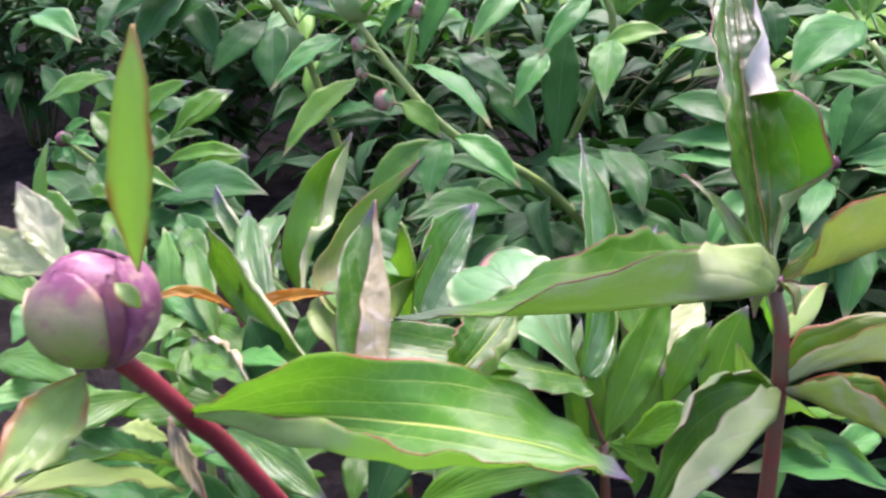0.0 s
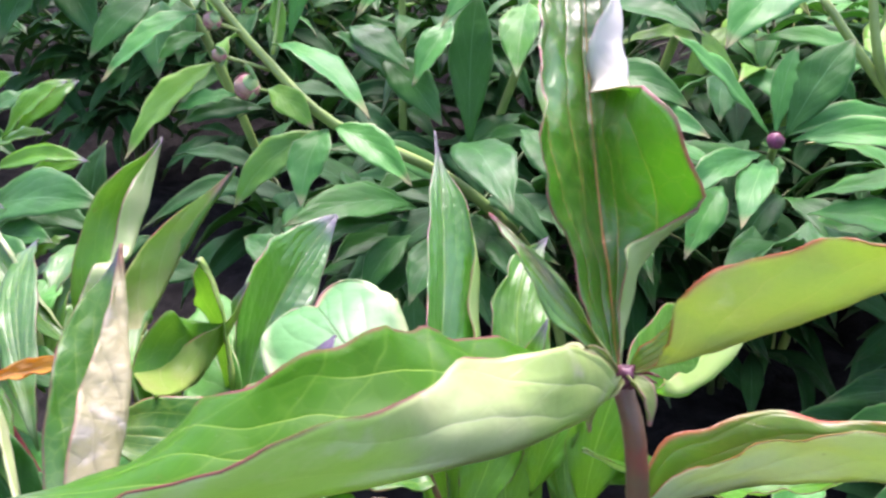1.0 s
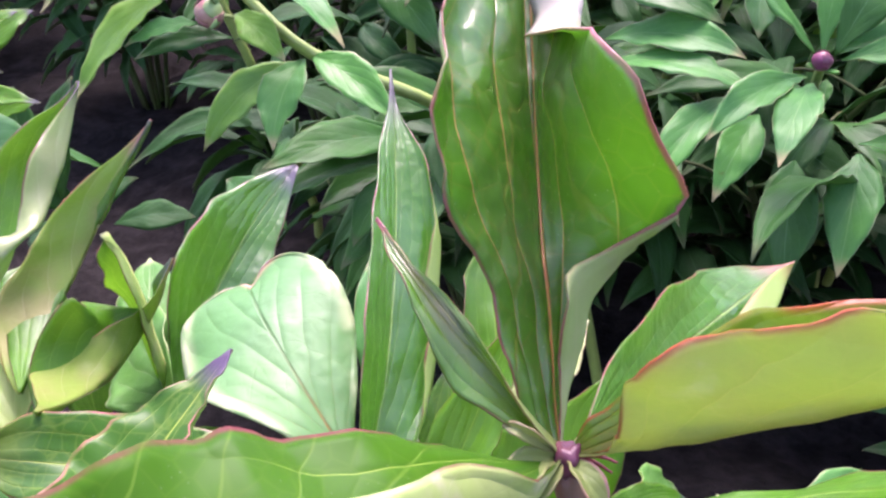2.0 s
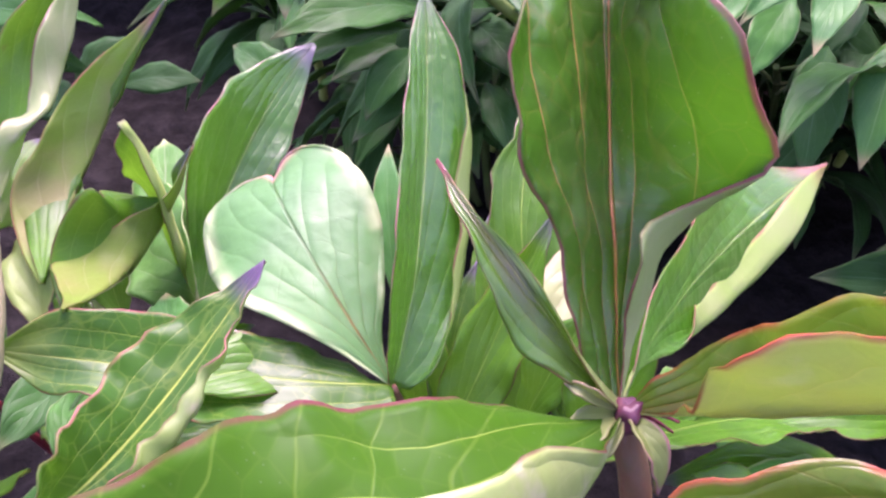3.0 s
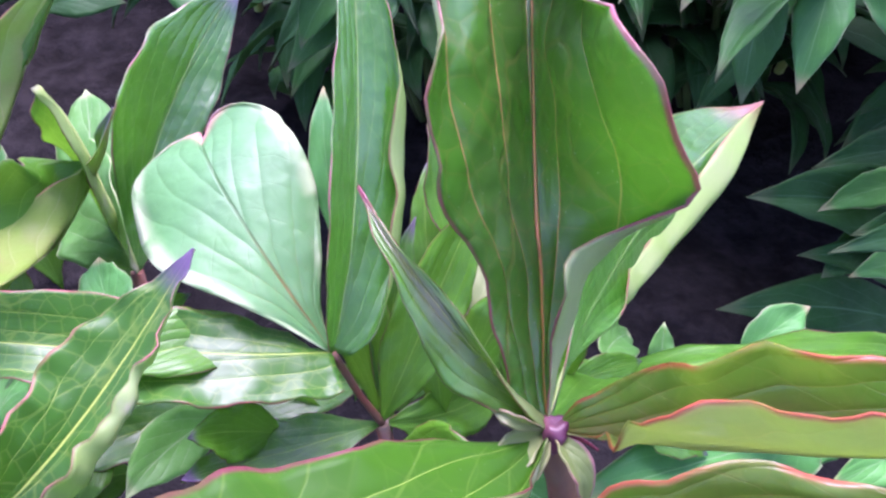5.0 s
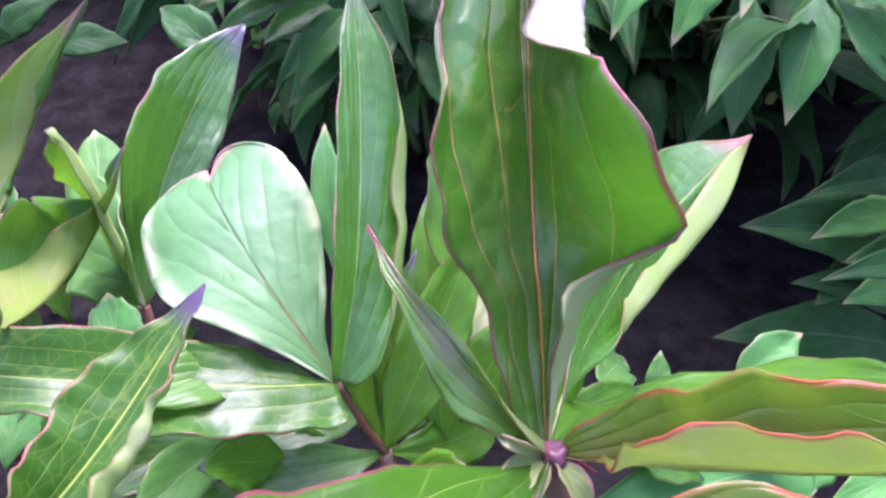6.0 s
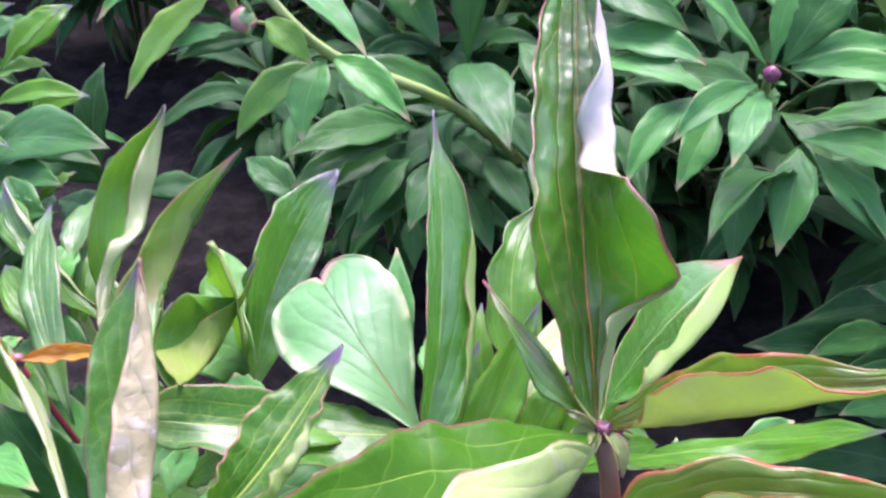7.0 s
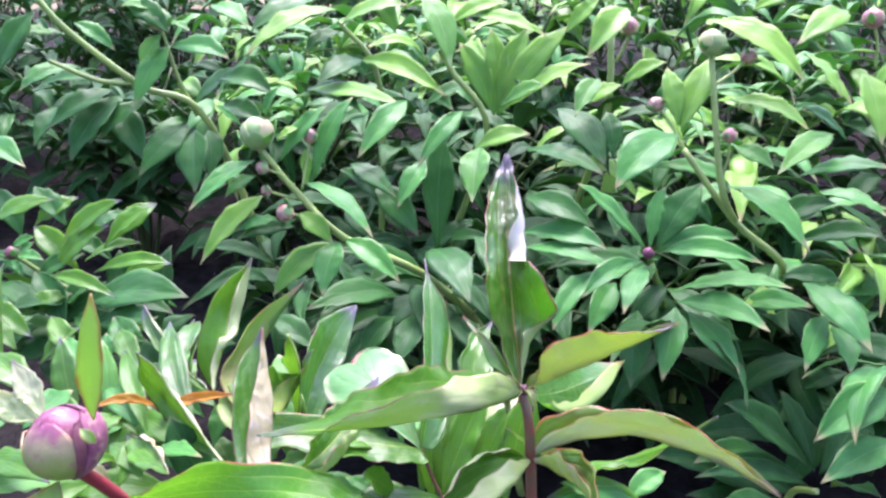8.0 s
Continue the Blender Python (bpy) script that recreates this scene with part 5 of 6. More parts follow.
def bush(root, height, stems, spread, seed, label, sprays=7, size=1.0):
    """A whole peony plant: arching stems, each with compound leaves."""
    r = random.Random(seed)
    p = thing("peony_plant", root, label, "peony", "peonies of the row behind")
    for q in range(stems):
        a = 6.2832 * q / stems + r.uniform(-0.4, 0.4)
        d = Vector((math.cos(a), math.sin(a), 0)) * spread * r.uniform(0.4, 1.1)
        h = height * r.uniform(0.75, 1.05)
        top = Vector(root) + d + Vector((0, 0, h))
        mid = Vector(root) + d * 0.35 + Vector((0, 0, h * 0.6))
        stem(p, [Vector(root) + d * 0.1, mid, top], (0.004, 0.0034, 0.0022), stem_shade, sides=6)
        for k_ in range(sprays):
            f = (k_ + r.random()) / sprays
            low = Vector(root) + d * 0.2 + Vector((0, 0, h * 0.3))
            at = low.lerp(mid, f * 3) if f < 0.33 else mid.lerp(top, (f - 0.33) / 0.67)
            b = r.uniform(0, 6.28)
            out = Vector((math.cos(b), math.sin(b), r.uniform(0.0, 0.5)))
            at2 = at + out * r.uniform(0.03, 0.09)
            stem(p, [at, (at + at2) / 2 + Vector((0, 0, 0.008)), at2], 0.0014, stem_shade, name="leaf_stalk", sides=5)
            # lit tones high on the stems, shaded tones below
            spray(p, at2, out, r, r.choice((3, 5, 5)), size, LIT_LEAVES if f > (0.45 if root[1] > 1.5 else 0.66) and (root[1] > 1.3 and root[0] > -0.2 or root[0] > 0.45) else TEMPLATES)
    return p


for n, (x, y, h, q) in enumerate(((0.10, 0.90, 0.27, 7), (0.36, 0.90, 0.26, 7), (0.62, 0.80, 0.30, 6), (-0.42, 1.50, 0.36, 8), (-0.85, 1.75, 0.38, 8), (0.16, 1.12, 0.40, 7), (0.52, 1.02, 0.42, 8), (0.88, 1.05, 0.46, 8), (0.24, 1.40, 0.50, 9), (-0.10, 1.32, 0.36, 6), (-0.08, 1.62, 0.46, 8), (0.65, 1.40, 0.52, 9), (1.10, 1.45, 0.54, 8),
                                  (0.0, 2.1, 0.56, 9), (0.5, 2.0, 0.56, 9), (-0.5, 2.1, 0.54, 9), (1.0, 2.0, 0.58, 9), (-1.0, 2.2, 0.52, 9), (1.5, 1.9, 0.58, 8), (-1.5, 2.3, 0.52, 8), (-0.75, 2.6, 0.5, 7), (-0.2, 2.6, 0.52, 7), (0.35, 2.6, 0.54, 7), (0.9, 2.6, 0.54, 7))):
    bush((x, y, soil_height(y)), h, q, 0.22, 40 + n, "dense dark green peony plant with drooping leaves", sprays=7 if y < 1.9 else 5, size=1.2)



def far_rows(seed):
    """The stems and leaves of the rows further off, past counting, in one mesh."""
    r = np.random.default_rng(seed)
    verts, faces, mats, uvs = [], [], [], []
    count = 0
    sources = []
    for me in TEMPLATES:
        co = np.empty(len(me.vertices) * 3)
        me.vertices.foreach_get("co", co)
        mi = np.empty(len(me.polygons), int)
        me.polygons.foreach_get("material_index", mi)
        uv = np.empty(len(me.loops) * 2)
        me.uv_layers[0].data.foreach_get("uv", uv)
        sources.append((co.reshape(-1, 3), [tuple(f.vertices) for f in me.polygons], mi, uv))
    for row in range(3):
        for n in range(11):
            foot = np.array([-1.95 + 0.42 * n + r.normal(0, 0.05), 3.0 + 0.62 * row + r.normal(0, 0.06), 0.0])
            foot[2] = soil_height(foot[1])
            tall = r.uniform(0.56, 0.72) + 0.05 * row
            for q in range(9):
                tip = foot + np.array([r.normal(0, 0.13), r.normal(0, 0.13), tall * r.uniform(0.8, 1.0)])
                side, deep = np.array([0.004, 0, 0]), np.array([0, 0.004, 0])
                verts.append(np.array([foot - side, foot + side, foot + deep, tip - side * 0.5, tip + side * 0.5, tip + deep * 0.5]))
                fs = [(0, 1, 4, 3), (1, 2, 5, 4), (2, 0, 3, 5), (0, 2, 1), (3, 4, 5)]
                faces += [tuple(i + count for i in f) for f in fs]
                mats.append(np.full(5, 2))
                uvs.append(np.zeros(2 * sum(len(f) for f in fs)))
                count += 6
                for leaf_no in range(6):
                    co, fs, mi, uv = sources[int(r.integers(len(sources)))]
                    f = r.uniform(0.25, 1.0)
                    m = np.array(pose(0, 0, 0, r.uniform(-50, 15), r.uniform(-35, 35), r.uniform(0, 360)).to_3x3()) * r.uniform(1.1, 1.6)
                    verts.append(co @ m.T + foot + (tip - foot) * f)
                    faces += [tuple(i + count for i in g) for g in fs]
                    mats.append(mi)
                    uvs.append(uv)
                    count += len(co)
    me = bpy.data.meshes.new("far leaves")
    me.from_pydata(np.concatenate(verts).tolist(), [], faces)
    me.polygons.foreach_set("material_index", np.concatenate(mats))
    me.polygons.foreach_set("use_smooth", [True] * len(faces))
    me.uv_layers.new(name="blade").data.foreach_set("uv", np.concatenate(uvs))
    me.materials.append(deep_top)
    me.materials.append(shade_under)
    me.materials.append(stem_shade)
    return me


tagged(new("peony_rows", far_rows(5)), "dark green leaves of the peony rows further off", "peony row", kind="stuff")

# the plant with the green bud on an arching stem
b1 = thing("peony_plant", (0.20, 0.78, 0.270), "peony plant with an arching stem and a green bud", "peony", "peonies of the row behind")
stem(b1, [(0.20, 0.78, 0.260), (0.16, 0.74, 0.47), (0.0930, 0.6900, 0.5740), (0.0080, 0.6500, 0.6330), (-0.0370, 0.6600, 0.6790), (-0.0660, 0.6600, 0.7180)], (0.005, 0.0045, 0.004, 0.0036, 0.003, 0.0028), stem_green, "green arching stem", sides=10)
bud(b1, (-0.0670, 0.6600, 0.7310), 0.0145, (-0.3, 0, 0.95), (bud_green, bud_green, bud_cream, bud_green), "round green closed bud", sepals=3)
for c, r_, foot in (((-0.0210, 0.6800, 0.7240), 0.0065, (-0.0300, 0.6650, 0.6770)), ((-0.0630, 0.6500, 0.7010), 0.0055, (-0.0460, 0.6600, 0.6920)), ((-0.0610, 0.6500, 0.6800), 0.0045, (-0.0320, 0.6600, 0.6680)), ((-0.0440, 0.6400, 0.6610), 0.0078, (-0.0170, 0.6550, 0.6510))):
    bud(b1, c, r_, Vector(c) - Vector(foot), (bud_pink, bud_pink, bud_green), "small pink and green bud", sepals=4)
    stem(b1, [foot, (Vector(foot) + Vector(c)) / 2, c], 0.0013, stem_green, name="bud_stalk", sides=6)
PLANT = b1
bl(PLANT, (-0.0700, 0.6550, 0.7070), (-0.1230, 0.6100, 0.6720), 11.4, mid_top)
bl(PLANT, (-0.0690, 0.6550, 0.6930), (-0.0940, 0.6300, 0.6790), 6.3, mid_top)
bl(PLANT, (-0.0610, 0.6500, 0.6760), (-0.1170, 0.6100, 0.6240), 11.9, bright_top)
bl(PLANT, (-0.0490, 0.6400, 0.6560), (-0.0870, 0.6200, 0.6500), 6.7, mid_top)
bl(PLANT, (-0.0360, 0.6500, 0.6450), (-0.0880, 0.6300, 0.6400), 7.9, deep_top)
bl(PLANT, (-0.0290, 0.6600, 0.6850), (0.0350, 0.6000, 0.6460), 13.8, mid_top)
bl(PLANT, (-0.0320, 0.6500, 0.6580), (-0.0010, 0.6200, 0.6360), 9.8, bright_top)
bl(PLANT, (0.0040, 0.6500, 0.6300), (-0.0110, 0.6000, 0.5930), 14.4, mid_top)
bl(PLANT, (0.0070, 0.6500, 0.6320), (0.0580, 0.6100, 0.6000), 12.4, mid_top)
bl(PLANT, (-0.0000, 0.6500, 0.6290), (-0.0590, 0.6300, 0.5850), 13.2, bright_top)
bl(PLANT, (-0.0490, 0.6700, 0.7030), (-0.0050, 0.6900, 0.7510), 9.1, mid_top)
bl(PLANT, (-0.0190, 0.6700, 0.6850), (0.0200, 0.7000, 0.7580), 10.8, mid_top)
bl(PLANT, (-0.0240, 0.6800, 0.7130), (-0.0250, 0.6700, 0.6790), 5.9, bright_top)
bl(PLANT, (-0.0790, 0.6600, 0.7370), (-0.1020, 0.6550, 0.7580), 3.7, mid_top)
bl(PLANT, (-0.0590, 0.6600, 0.7460), (-0.0450, 0.6600, 0.7710), 9.4, mid_top)
bl(PLANT, (-0.0510, 0.6700, 0.7220), (-0.0300, 0.6800, 0.7330), 6.4, bright_top)
bl(PLANT, (0.1010, 0.7600, 0.5860), (0.1130, 0.8000, 0.7040), 18.9, deep_top)
bl(PLANT, (0.1330, 0.8000, 0.7300), (0.0800, 0.7500, 0.6800), 11.4, mid_top)
bl(PLANT, (0.0890, 0.7600, 0.6840), (0.0580, 0.7200, 0.6430), 13.4, mid_top)
bl(PLANT, (0.1490, 0.7800, 0.6930), (0.1340, 0.7200, 0.6470), 17.1, light_top)
bl(PLANT, (0.0960, 0.7200, 0.6000), (0.1200, 0.6000, 0.5820), 21.2, deep_top)
bl(PLANT, (0.0540, 0.7000, 0.5600), (-0.0310, 0.6400, 0.5670), 17.2, deep_top)
bl(PLANT, (0.0510, 0.7000, 0.5480), (-0.0280, 0.6300, 0.5470), 13.9, deep_top)
bl(PLANT, (0.0530, 0.6800, 0.5430), (0.0190, 0.6400, 0.5130), 16.7, deep_top)
bl(PLANT, (0.0750, 0.6800, 0.5420), (0.0510, 0.6200, 0.5150), 16.5, deep_top)
bl(PLANT, (0.0730, 0.8000, 0.7420), (0.0190, 0.7400, 0.6910), 14.3, mid_top)
bl(PLANT, (0.0540, 0.8000, 0.7240), (0.0250, 0.7800, 0.7470), 12.1, mid_top)
bl(PLANT, (0.0120, 0.7600, 0.6830), (0.0570, 0.7200, 0.6550), 20.3, deep_top)
bl(PLANT, (0.0340, 0.7600, 0.6590), (0.0790, 0.7200, 0.6130), 23.4, deep_top)
bl(PLANT, (0.0510, 0.7600, 0.6340), (0.0010, 0.7400, 0.6810), 17.6, deep_top)
bl(PLANT, (0.1110, 0.7000, 0.5330), (0.1390, 0.6400, 0.5080), 19.8, deep_top)
bl(PLANT, (0.1600, 0.7200, 0.5490), (0.1970, 0.6600, 0.5150), 17.4, deep_top)
bl(PLANT, (0.1430, 0.7800, 0.5950), (0.1690, 0.7000, 0.5550), 21.0, deep_top)
bl(PLANT, (-0.0250, 0.6600, 0.5180), (-0.0720, 0.7000, 0.5400), 17.1, deep_top)
bl(PLANT, (0.1480, 0.7200, 0.4990), (0.1160, 0.7600, 0.5500), 18.2, deep_top)
bl(PLANT, (0.2120, 0.7400, 0.5400), (0.2250, 0.6800, 0.4990), 18.0, deep_top)
bl(PLANT, (0.0590, 0.7200, 0.5490), (-0.0170, 0.6600, 0.5660), 15.6, deep_top)
bl(PLANT, (0.0610, 0.7200, 0.5300), (-0.0030, 0.6600, 0.5310), 15.0, deep_top)
bl(PLANT, (0.0580, 0.7100, 0.5200), (0.0070, 0.6500, 0.4920), 15.5, deep_top)
bl(PLANT, (0.0860, 0.7400, 0.5340), (0.1190, 0.6800, 0.5150), 18.5, deep_top)
bl(PLANT, (0.0530, 0.6600, 0.5070), (0.0530, 0.6400, 0.4710), 12.5, deep_top)
bl(PLANT, (0.1220, 0.7400, 0.5130), (0.1390, 0.6800, 0.4920), 13.5, deep_top)
bl(PLANT, (0.1160, 0.7800, 0.5470), (0.1580, 0.7400, 0.5360), 16.4, deep_top)
bl(PLANT, (0.0690, 0.8000, 0.5510), (0.0220, 0.7600, 0.5490), 14.3, deep_top)
bl(PLANT, (0.0920, 0.7000, 0.5090), (0.1100, 0.6400, 0.4820), 12.8, deep_top)

# the plant with the small purple bud in a star of leaves
b2 = thing("peony_plant", (0.44, 0.95, 0.291), "peony plant with a small purple bud among spread leaves", "peony", "peonies of the row behind")
STAR = (0.2870, 0.6216, 0.6156)
stem(b2, [(0.44, 0.95, 0.281), (0.40, 0.86, 0.42), (0.33, 0.73, 0.56), STAR], (0.005, 0.0045, 0.0035, 0.0026), stem_green, sides=8)
bud(b2, Vector(STAR) + Vector((0, 0, 0.002)), 0.0052, (0.1, -0.4, 0.9), (bud_dark, bud_skin, bud_dark), "small purple bud", sepals=3)
stem(b2, [(0.45, 0.95, 0.281), (0.44, 0.85, 0.45), (0.4560, 0.7000, 0.5650), (0.4000, 0.7000, 0.6240), (0.3490, 0.7200, 0.6960)], (0.005, 0.0045, 0.004, 0.0036, 0.003), stem_green, "pale green stem", sides=10)
stem(b2, [(0.4000, 0.7000, 0.6240), (0.3820, 0.7000, 0.6670), (0.3710, 0.7200, 0.7880)], (0.0036, 0.0034, 0.0028), stem_green, "pinkish green stem", sides=10)
bud(b2, (0.3710, 0.7200, 0.8010), 0.0125, (0, 0, 1), (bud_green, bud_cream, bud_green, bud_pink), "round cream and green bud", sepals=4)
for c, r_, foot in (((0.3170, 0.8200, 0.8150), 0.009, (0.3060, 0.8300, 0.7770)), ((0.4180, 0.7400, 0.7850), 0.008, (0.3770, 0.7200, 0.7600)), ((0.3310, 0.7600, 0.7370), 0.008, (0.3530, 0.7300, 0.6940)), ((0.3880, 0.7000, 0.7120), 0.007, (0.3820, 0.7000, 0.6670)), ((0.5490, 0.7500, 0.8210), 0.010, (0.5580, 0.7500, 0.7710))):
    bud(b2, c, r_, Vector(c) - Vector(foot), (bud_pink, bud_pink, bud_cream), "small pink and cream bud", sepals=4)
    stem(b2, [foot, (Vector(foot) + Vector(c)) / 2 + Vector((0.003, 0, 0)), c], 0.0015, stem_green, name="bud_stalk", sides=6)
PLANT = b2
bl(PLANT, (0.2940, 0.6400, 0.6160), (0.3160, 0.6700, 0.6690), 8.9, mid_top)
bl(PLANT, (0.3010, 0.6400, 0.6150), (0.3490, 0.6600, 0.6730), 20.6, deep_top)
bl(PLANT, (0.2910, 0.6400, 0.6160), (0.2180, 0.6200, 0.6850), 12.7, mid_top)
bl(PLANT, (0.3050, 0.6400, 0.6120), (0.3880, 0.6000, 0.6100), 12.6, mid_top)
bl(PLANT, (0.3020, 0.6400, 0.6160), (0.3900, 0.6600, 0.6160), 12.4, mid_top)
bl(PLANT, (0.2870, 0.6400, 0.6040), (0.2190, 0.5900, 0.5870), 11.6, mid_top)
bl(PLANT, (0.2860, 0.6300, 0.6030), (0.2510, 0.5700, 0.5780), 12.6, mid_top)
bl(PLANT, (0.2940, 0.6300, 0.6050), (0.2900, 0.6200, 0.5920), 3.8, light_top)
bl(PLANT, (0.2510, 0.6600, 0.5890), (0.1970, 0.6100, 0.5490), 11.9, mid_top)
bl(PLANT, (0.2660, 0.6500, 0.5800), (0.2280, 0.6000, 0.5480), 13.0, mid_top)
bl(PLANT, (0.2860, 0.6400, 0.5540), (0.2640, 0.5800, 0.5010), 16.4, deep_top)
bl(PLANT, (0.3220, 0.6400, 0.5560), (0.2930, 0.5800, 0.5070), 16.0, mid_top)
bl(PLANT, (0.3340, 0.6400, 0.5520), (0.3610, 0.5700, 0.5160), 16.1, mid_top)
bl(PLANT, (0.3260, 0.6500, 0.5580), (0.3850, 0.5700, 0.5560), 15.6, mid_top)
bl(PLANT, (0.3260, 0.6600, 0.5660), (0.4180, 0.6000, 0.5850), 14.8, mid_top)
bl(PLANT, (0.3810, 0.6400, 0.5560), (0.4390, 0.6000, 0.5660), 12.1, mid_top)
bl(PLANT, (0.4570, 0.6600, 0.5700), (0.4830, 0.5700, 0.5310), 18.9, mid_top)
bl(PLANT, (0.4760, 0.6400, 0.5410), (0.4270, 0.5800, 0.5100), 13.6, mid_top)
bl(PLANT, (0.4800, 0.6400, 0.5320), (0.4710, 0.5800, 0.5050), 13.8, mid_top)
bl(PLANT, (0.4430, 0.6800, 0.5700), (0.4980, 0.6600, 0.5690), 21.7, deep_top)
bl(PLANT, (0.2010, 0.8000, 0.6850), (0.2690, 0.7200, 0.6710), 18.7, deep_top)
bl(PLANT, (0.2390, 0.8200, 0.7280), (0.2750, 0.7400, 0.6750), 19.8, deep_top)
bl(PLANT, (0.2880, 0.7600, 0.6820), (0.2890, 0.8000, 0.7260), 16.2, deep_top)
bl(PLANT, (0.3430, 0.7200, 0.7110), (0.2640, 0.6600, 0.6700), 23.9, mid_top)
bl(PLANT, (0.3520, 0.7400, 0.7120), (0.3920, 0.7800, 0.7810), 15.6, bright_top)
bl(PLANT, (0.3490, 0.7400, 0.7160), (0.3470, 0.7800, 0.7730), 12.4, bright_top)
bl(PLANT, (0.1920, 0.7400, 0.6460), (0.2510, 0.6800, 0.6270), 16.1, deep_top)
bl(PLANT, (0.1860, 0.7200, 0.6140), (0.2590, 0.6600, 0.6110), 14.8, mid_top)
bl(PLANT, (0.1830, 0.7000, 0.6030), (0.2600, 0.6400, 0.5960), 12.3, mid_top)
bl(PLANT, (0.3910, 0.7000, 0.6610), (0.4460, 0.6300, 0.6100), 21.8, mid_top)
bl(PLANT, (0.3950, 0.7400, 0.7420), (0.4580, 0.6800, 0.7180), 14.6, bright_top)
bl(PLANT, (0.2800, 0.8000, 0.7610), (0.2460, 0.7600, 0.7260), 12.9, light_top)
bl(PLANT, (0.3860, 0.7800, 0.8210), (0.4590, 0.7000, 0.7630), 19.9, bright_top)
bl(PLANT, (0.3130, 0.8200, 0.8340), (0.2620, 0.7800, 0.7860), 17.0, bright_top)
bl(PLANT, (0.4020, 0.7200, 0.6970), (0.4270, 0.6800, 0.6810), 15.0, light_top)
bl(PLANT, (0.5260, 0.7600, 0.7010), (0.4400, 0.7000, 0.6710), 14.7, light_top)
bl(PLANT, (0.4740, 0.7000, 0.6500), (0.5260, 0.6400, 0.6390), 16.0, mid_top)
bl(PLANT, (0.4830, 0.7400, 0.6610), (0.5470, 0.6800, 0.6780), 14.1, mid_top)
bl(PLANT, (0.5380, 0.7400, 0.7670), (0.5330, 0.6800, 0.7010), 17.9, bright_top)
bl(PLANT, (0.5030, 0.8000, 0.7840), (0.5200, 0.7400, 0.7410), 13.3, bright_top)
bl(PLANT, (0.3850, 0.7200, 0.6150), (0.3600, 0.7400, 0.6410), 18.5, deep_top)
bl(PLANT, (0.2990, 0.7600, 0.6330), (0.2780, 0.7000, 0.6120), 15.0, deep_top)
bl(PLANT, (0.4720, 0.7200, 0.5940), (0.5330, 0.6600, 0.6140), 15.8, deep_top)
bl(PLANT, (0.4490, 0.7400, 0.6080), (0.5050, 0.7000, 0.6400), 16.0, deep_top)
bl(PLANT, (0.5650, 0.8000, 0.6870), (0.5090, 0.8000, 0.7260), 17.4, deep_top)
bl(PLANT, (0.5760, 0.8500, 0.8270), (0.4960, 0.8000, 0.7930), 17.6, bright_top)

# the plant at the top with the thick pale stem
b3 = thing("peony_plant", (0.10, 1.00, 0.298), "tall peony plant with fanned upright leaves", "peony", "peonies of the row behind")
stem(b3, [(0.10, 1.00, 0.288), (0.12, 0.97, 0.5), (0.1710, 0.9000, 0.6890), (0.1260, 0.9000, 0.7700), (0.1090, 0.8800, 0.8330)], (0.005, 0.0045, 0.004, 0.0034, 0.002), stem_green, sides=10)
stem(b3, [(0.06, 1.02, 0.291), (0.04, 0.99, 0.5), (0.0440, 0.9800, 0.7420), (-0.0040, 0.9800, 0.8220)], (0.005, 0.0045, 0.0035, 0.003), stem_green, sides=10)
stem(b3, [(0.30, 1.00, 0.288), (0.28, 0.97, 0.5), (0.3200, 0.9200, 0.7010), (0.3230, 0.9200, 0.8040)], (0.005, 0.0045, 0.0045, 0.004), stem_green, sides=10)
PLANT = b3
bl(PLANT, (0.0950, 0.9000, 0.8520), (0.1230, 0.8400, 0.7720), 19.0, light_top)
bl(PLANT, (0.0190, 0.9700, 0.7740), (0.1220, 0.8800, 0.7370), 18.0, bright_top)
bl(PLANT, (0.0220, 0.9700, 0.7760), (-0.0300, 0.9000, 0.7520), 21.0, deep_top)
bl(PLANT, (0.1870, 0.9600, 0.7040), (0.1460, 0.9900, 0.7940), 16.1, bright_top)
bl(PLANT, (0.1870, 0.9600, 0.7040), (0.1870, 1.0000, 0.8100), 16.2, bright_top)
bl(PLANT, (0.1900, 0.9600, 0.7040), (0.2380, 1.0000, 0.8110), 16.2, bright_top)
bl(PLANT, (0.1910, 0.9600, 0.7040), (0.2880, 0.9800, 0.8130), 19.8, bright_top)
bl(PLANT, (0.1920, 0.9600, 0.7040), (0.3040, 0.9400, 0.7680), 18.1, bright_top)
bl(PLANT, (0.1930, 0.9500, 0.7160), (0.2440, 0.9200, 0.7450), 15.6, light_top)
bl(PLANT, (0.1520, 0.8800, 0.6750), (0.2170, 0.8600, 0.6940), 20.1, bright_top)
bl(PLANT, (-0.0030, 0.9800, 0.8360), (-0.1090, 0.9000, 0.7860), 19.7, bright_top)
bl(PLANT, (-0.0010, 0.9800, 0.8100), (-0.0440, 0.9400, 0.7860), 17.9, deep_top)
bl(PLANT, (-0.0320, 1.0000, 0.8480), (-0.1110, 0.9500, 0.8100), 21.9, deep_top)
bl(PLANT, (-0.0040, 0.9800, 0.8170), (0.0800, 0.9600, 0.8400), 18.0, bright_top)
bl(PLANT, (0.0660, 0.9800, 0.8060), (0.0390, 1.0000, 0.8540), 18.4, bright_top)
bl(PLANT, (0.1550, 0.9500, 0.8260), (0.2430, 0.9000, 0.8020), 14.0, bright_top)
bl(PLANT, (0.1340, 0.9500, 0.8190), (0.2030, 0.9500, 0.8410), 17.8, bright_top)
bl(PLANT, (-0.0480, 0.9500, 0.7420), (0.0220, 0.8800, 0.7210), 20.7, deep_top)
bl(PLANT, (-0.0620, 0.9500, 0.7320), (0.0740, 0.8600, 0.7280), 15.7, bright_top)
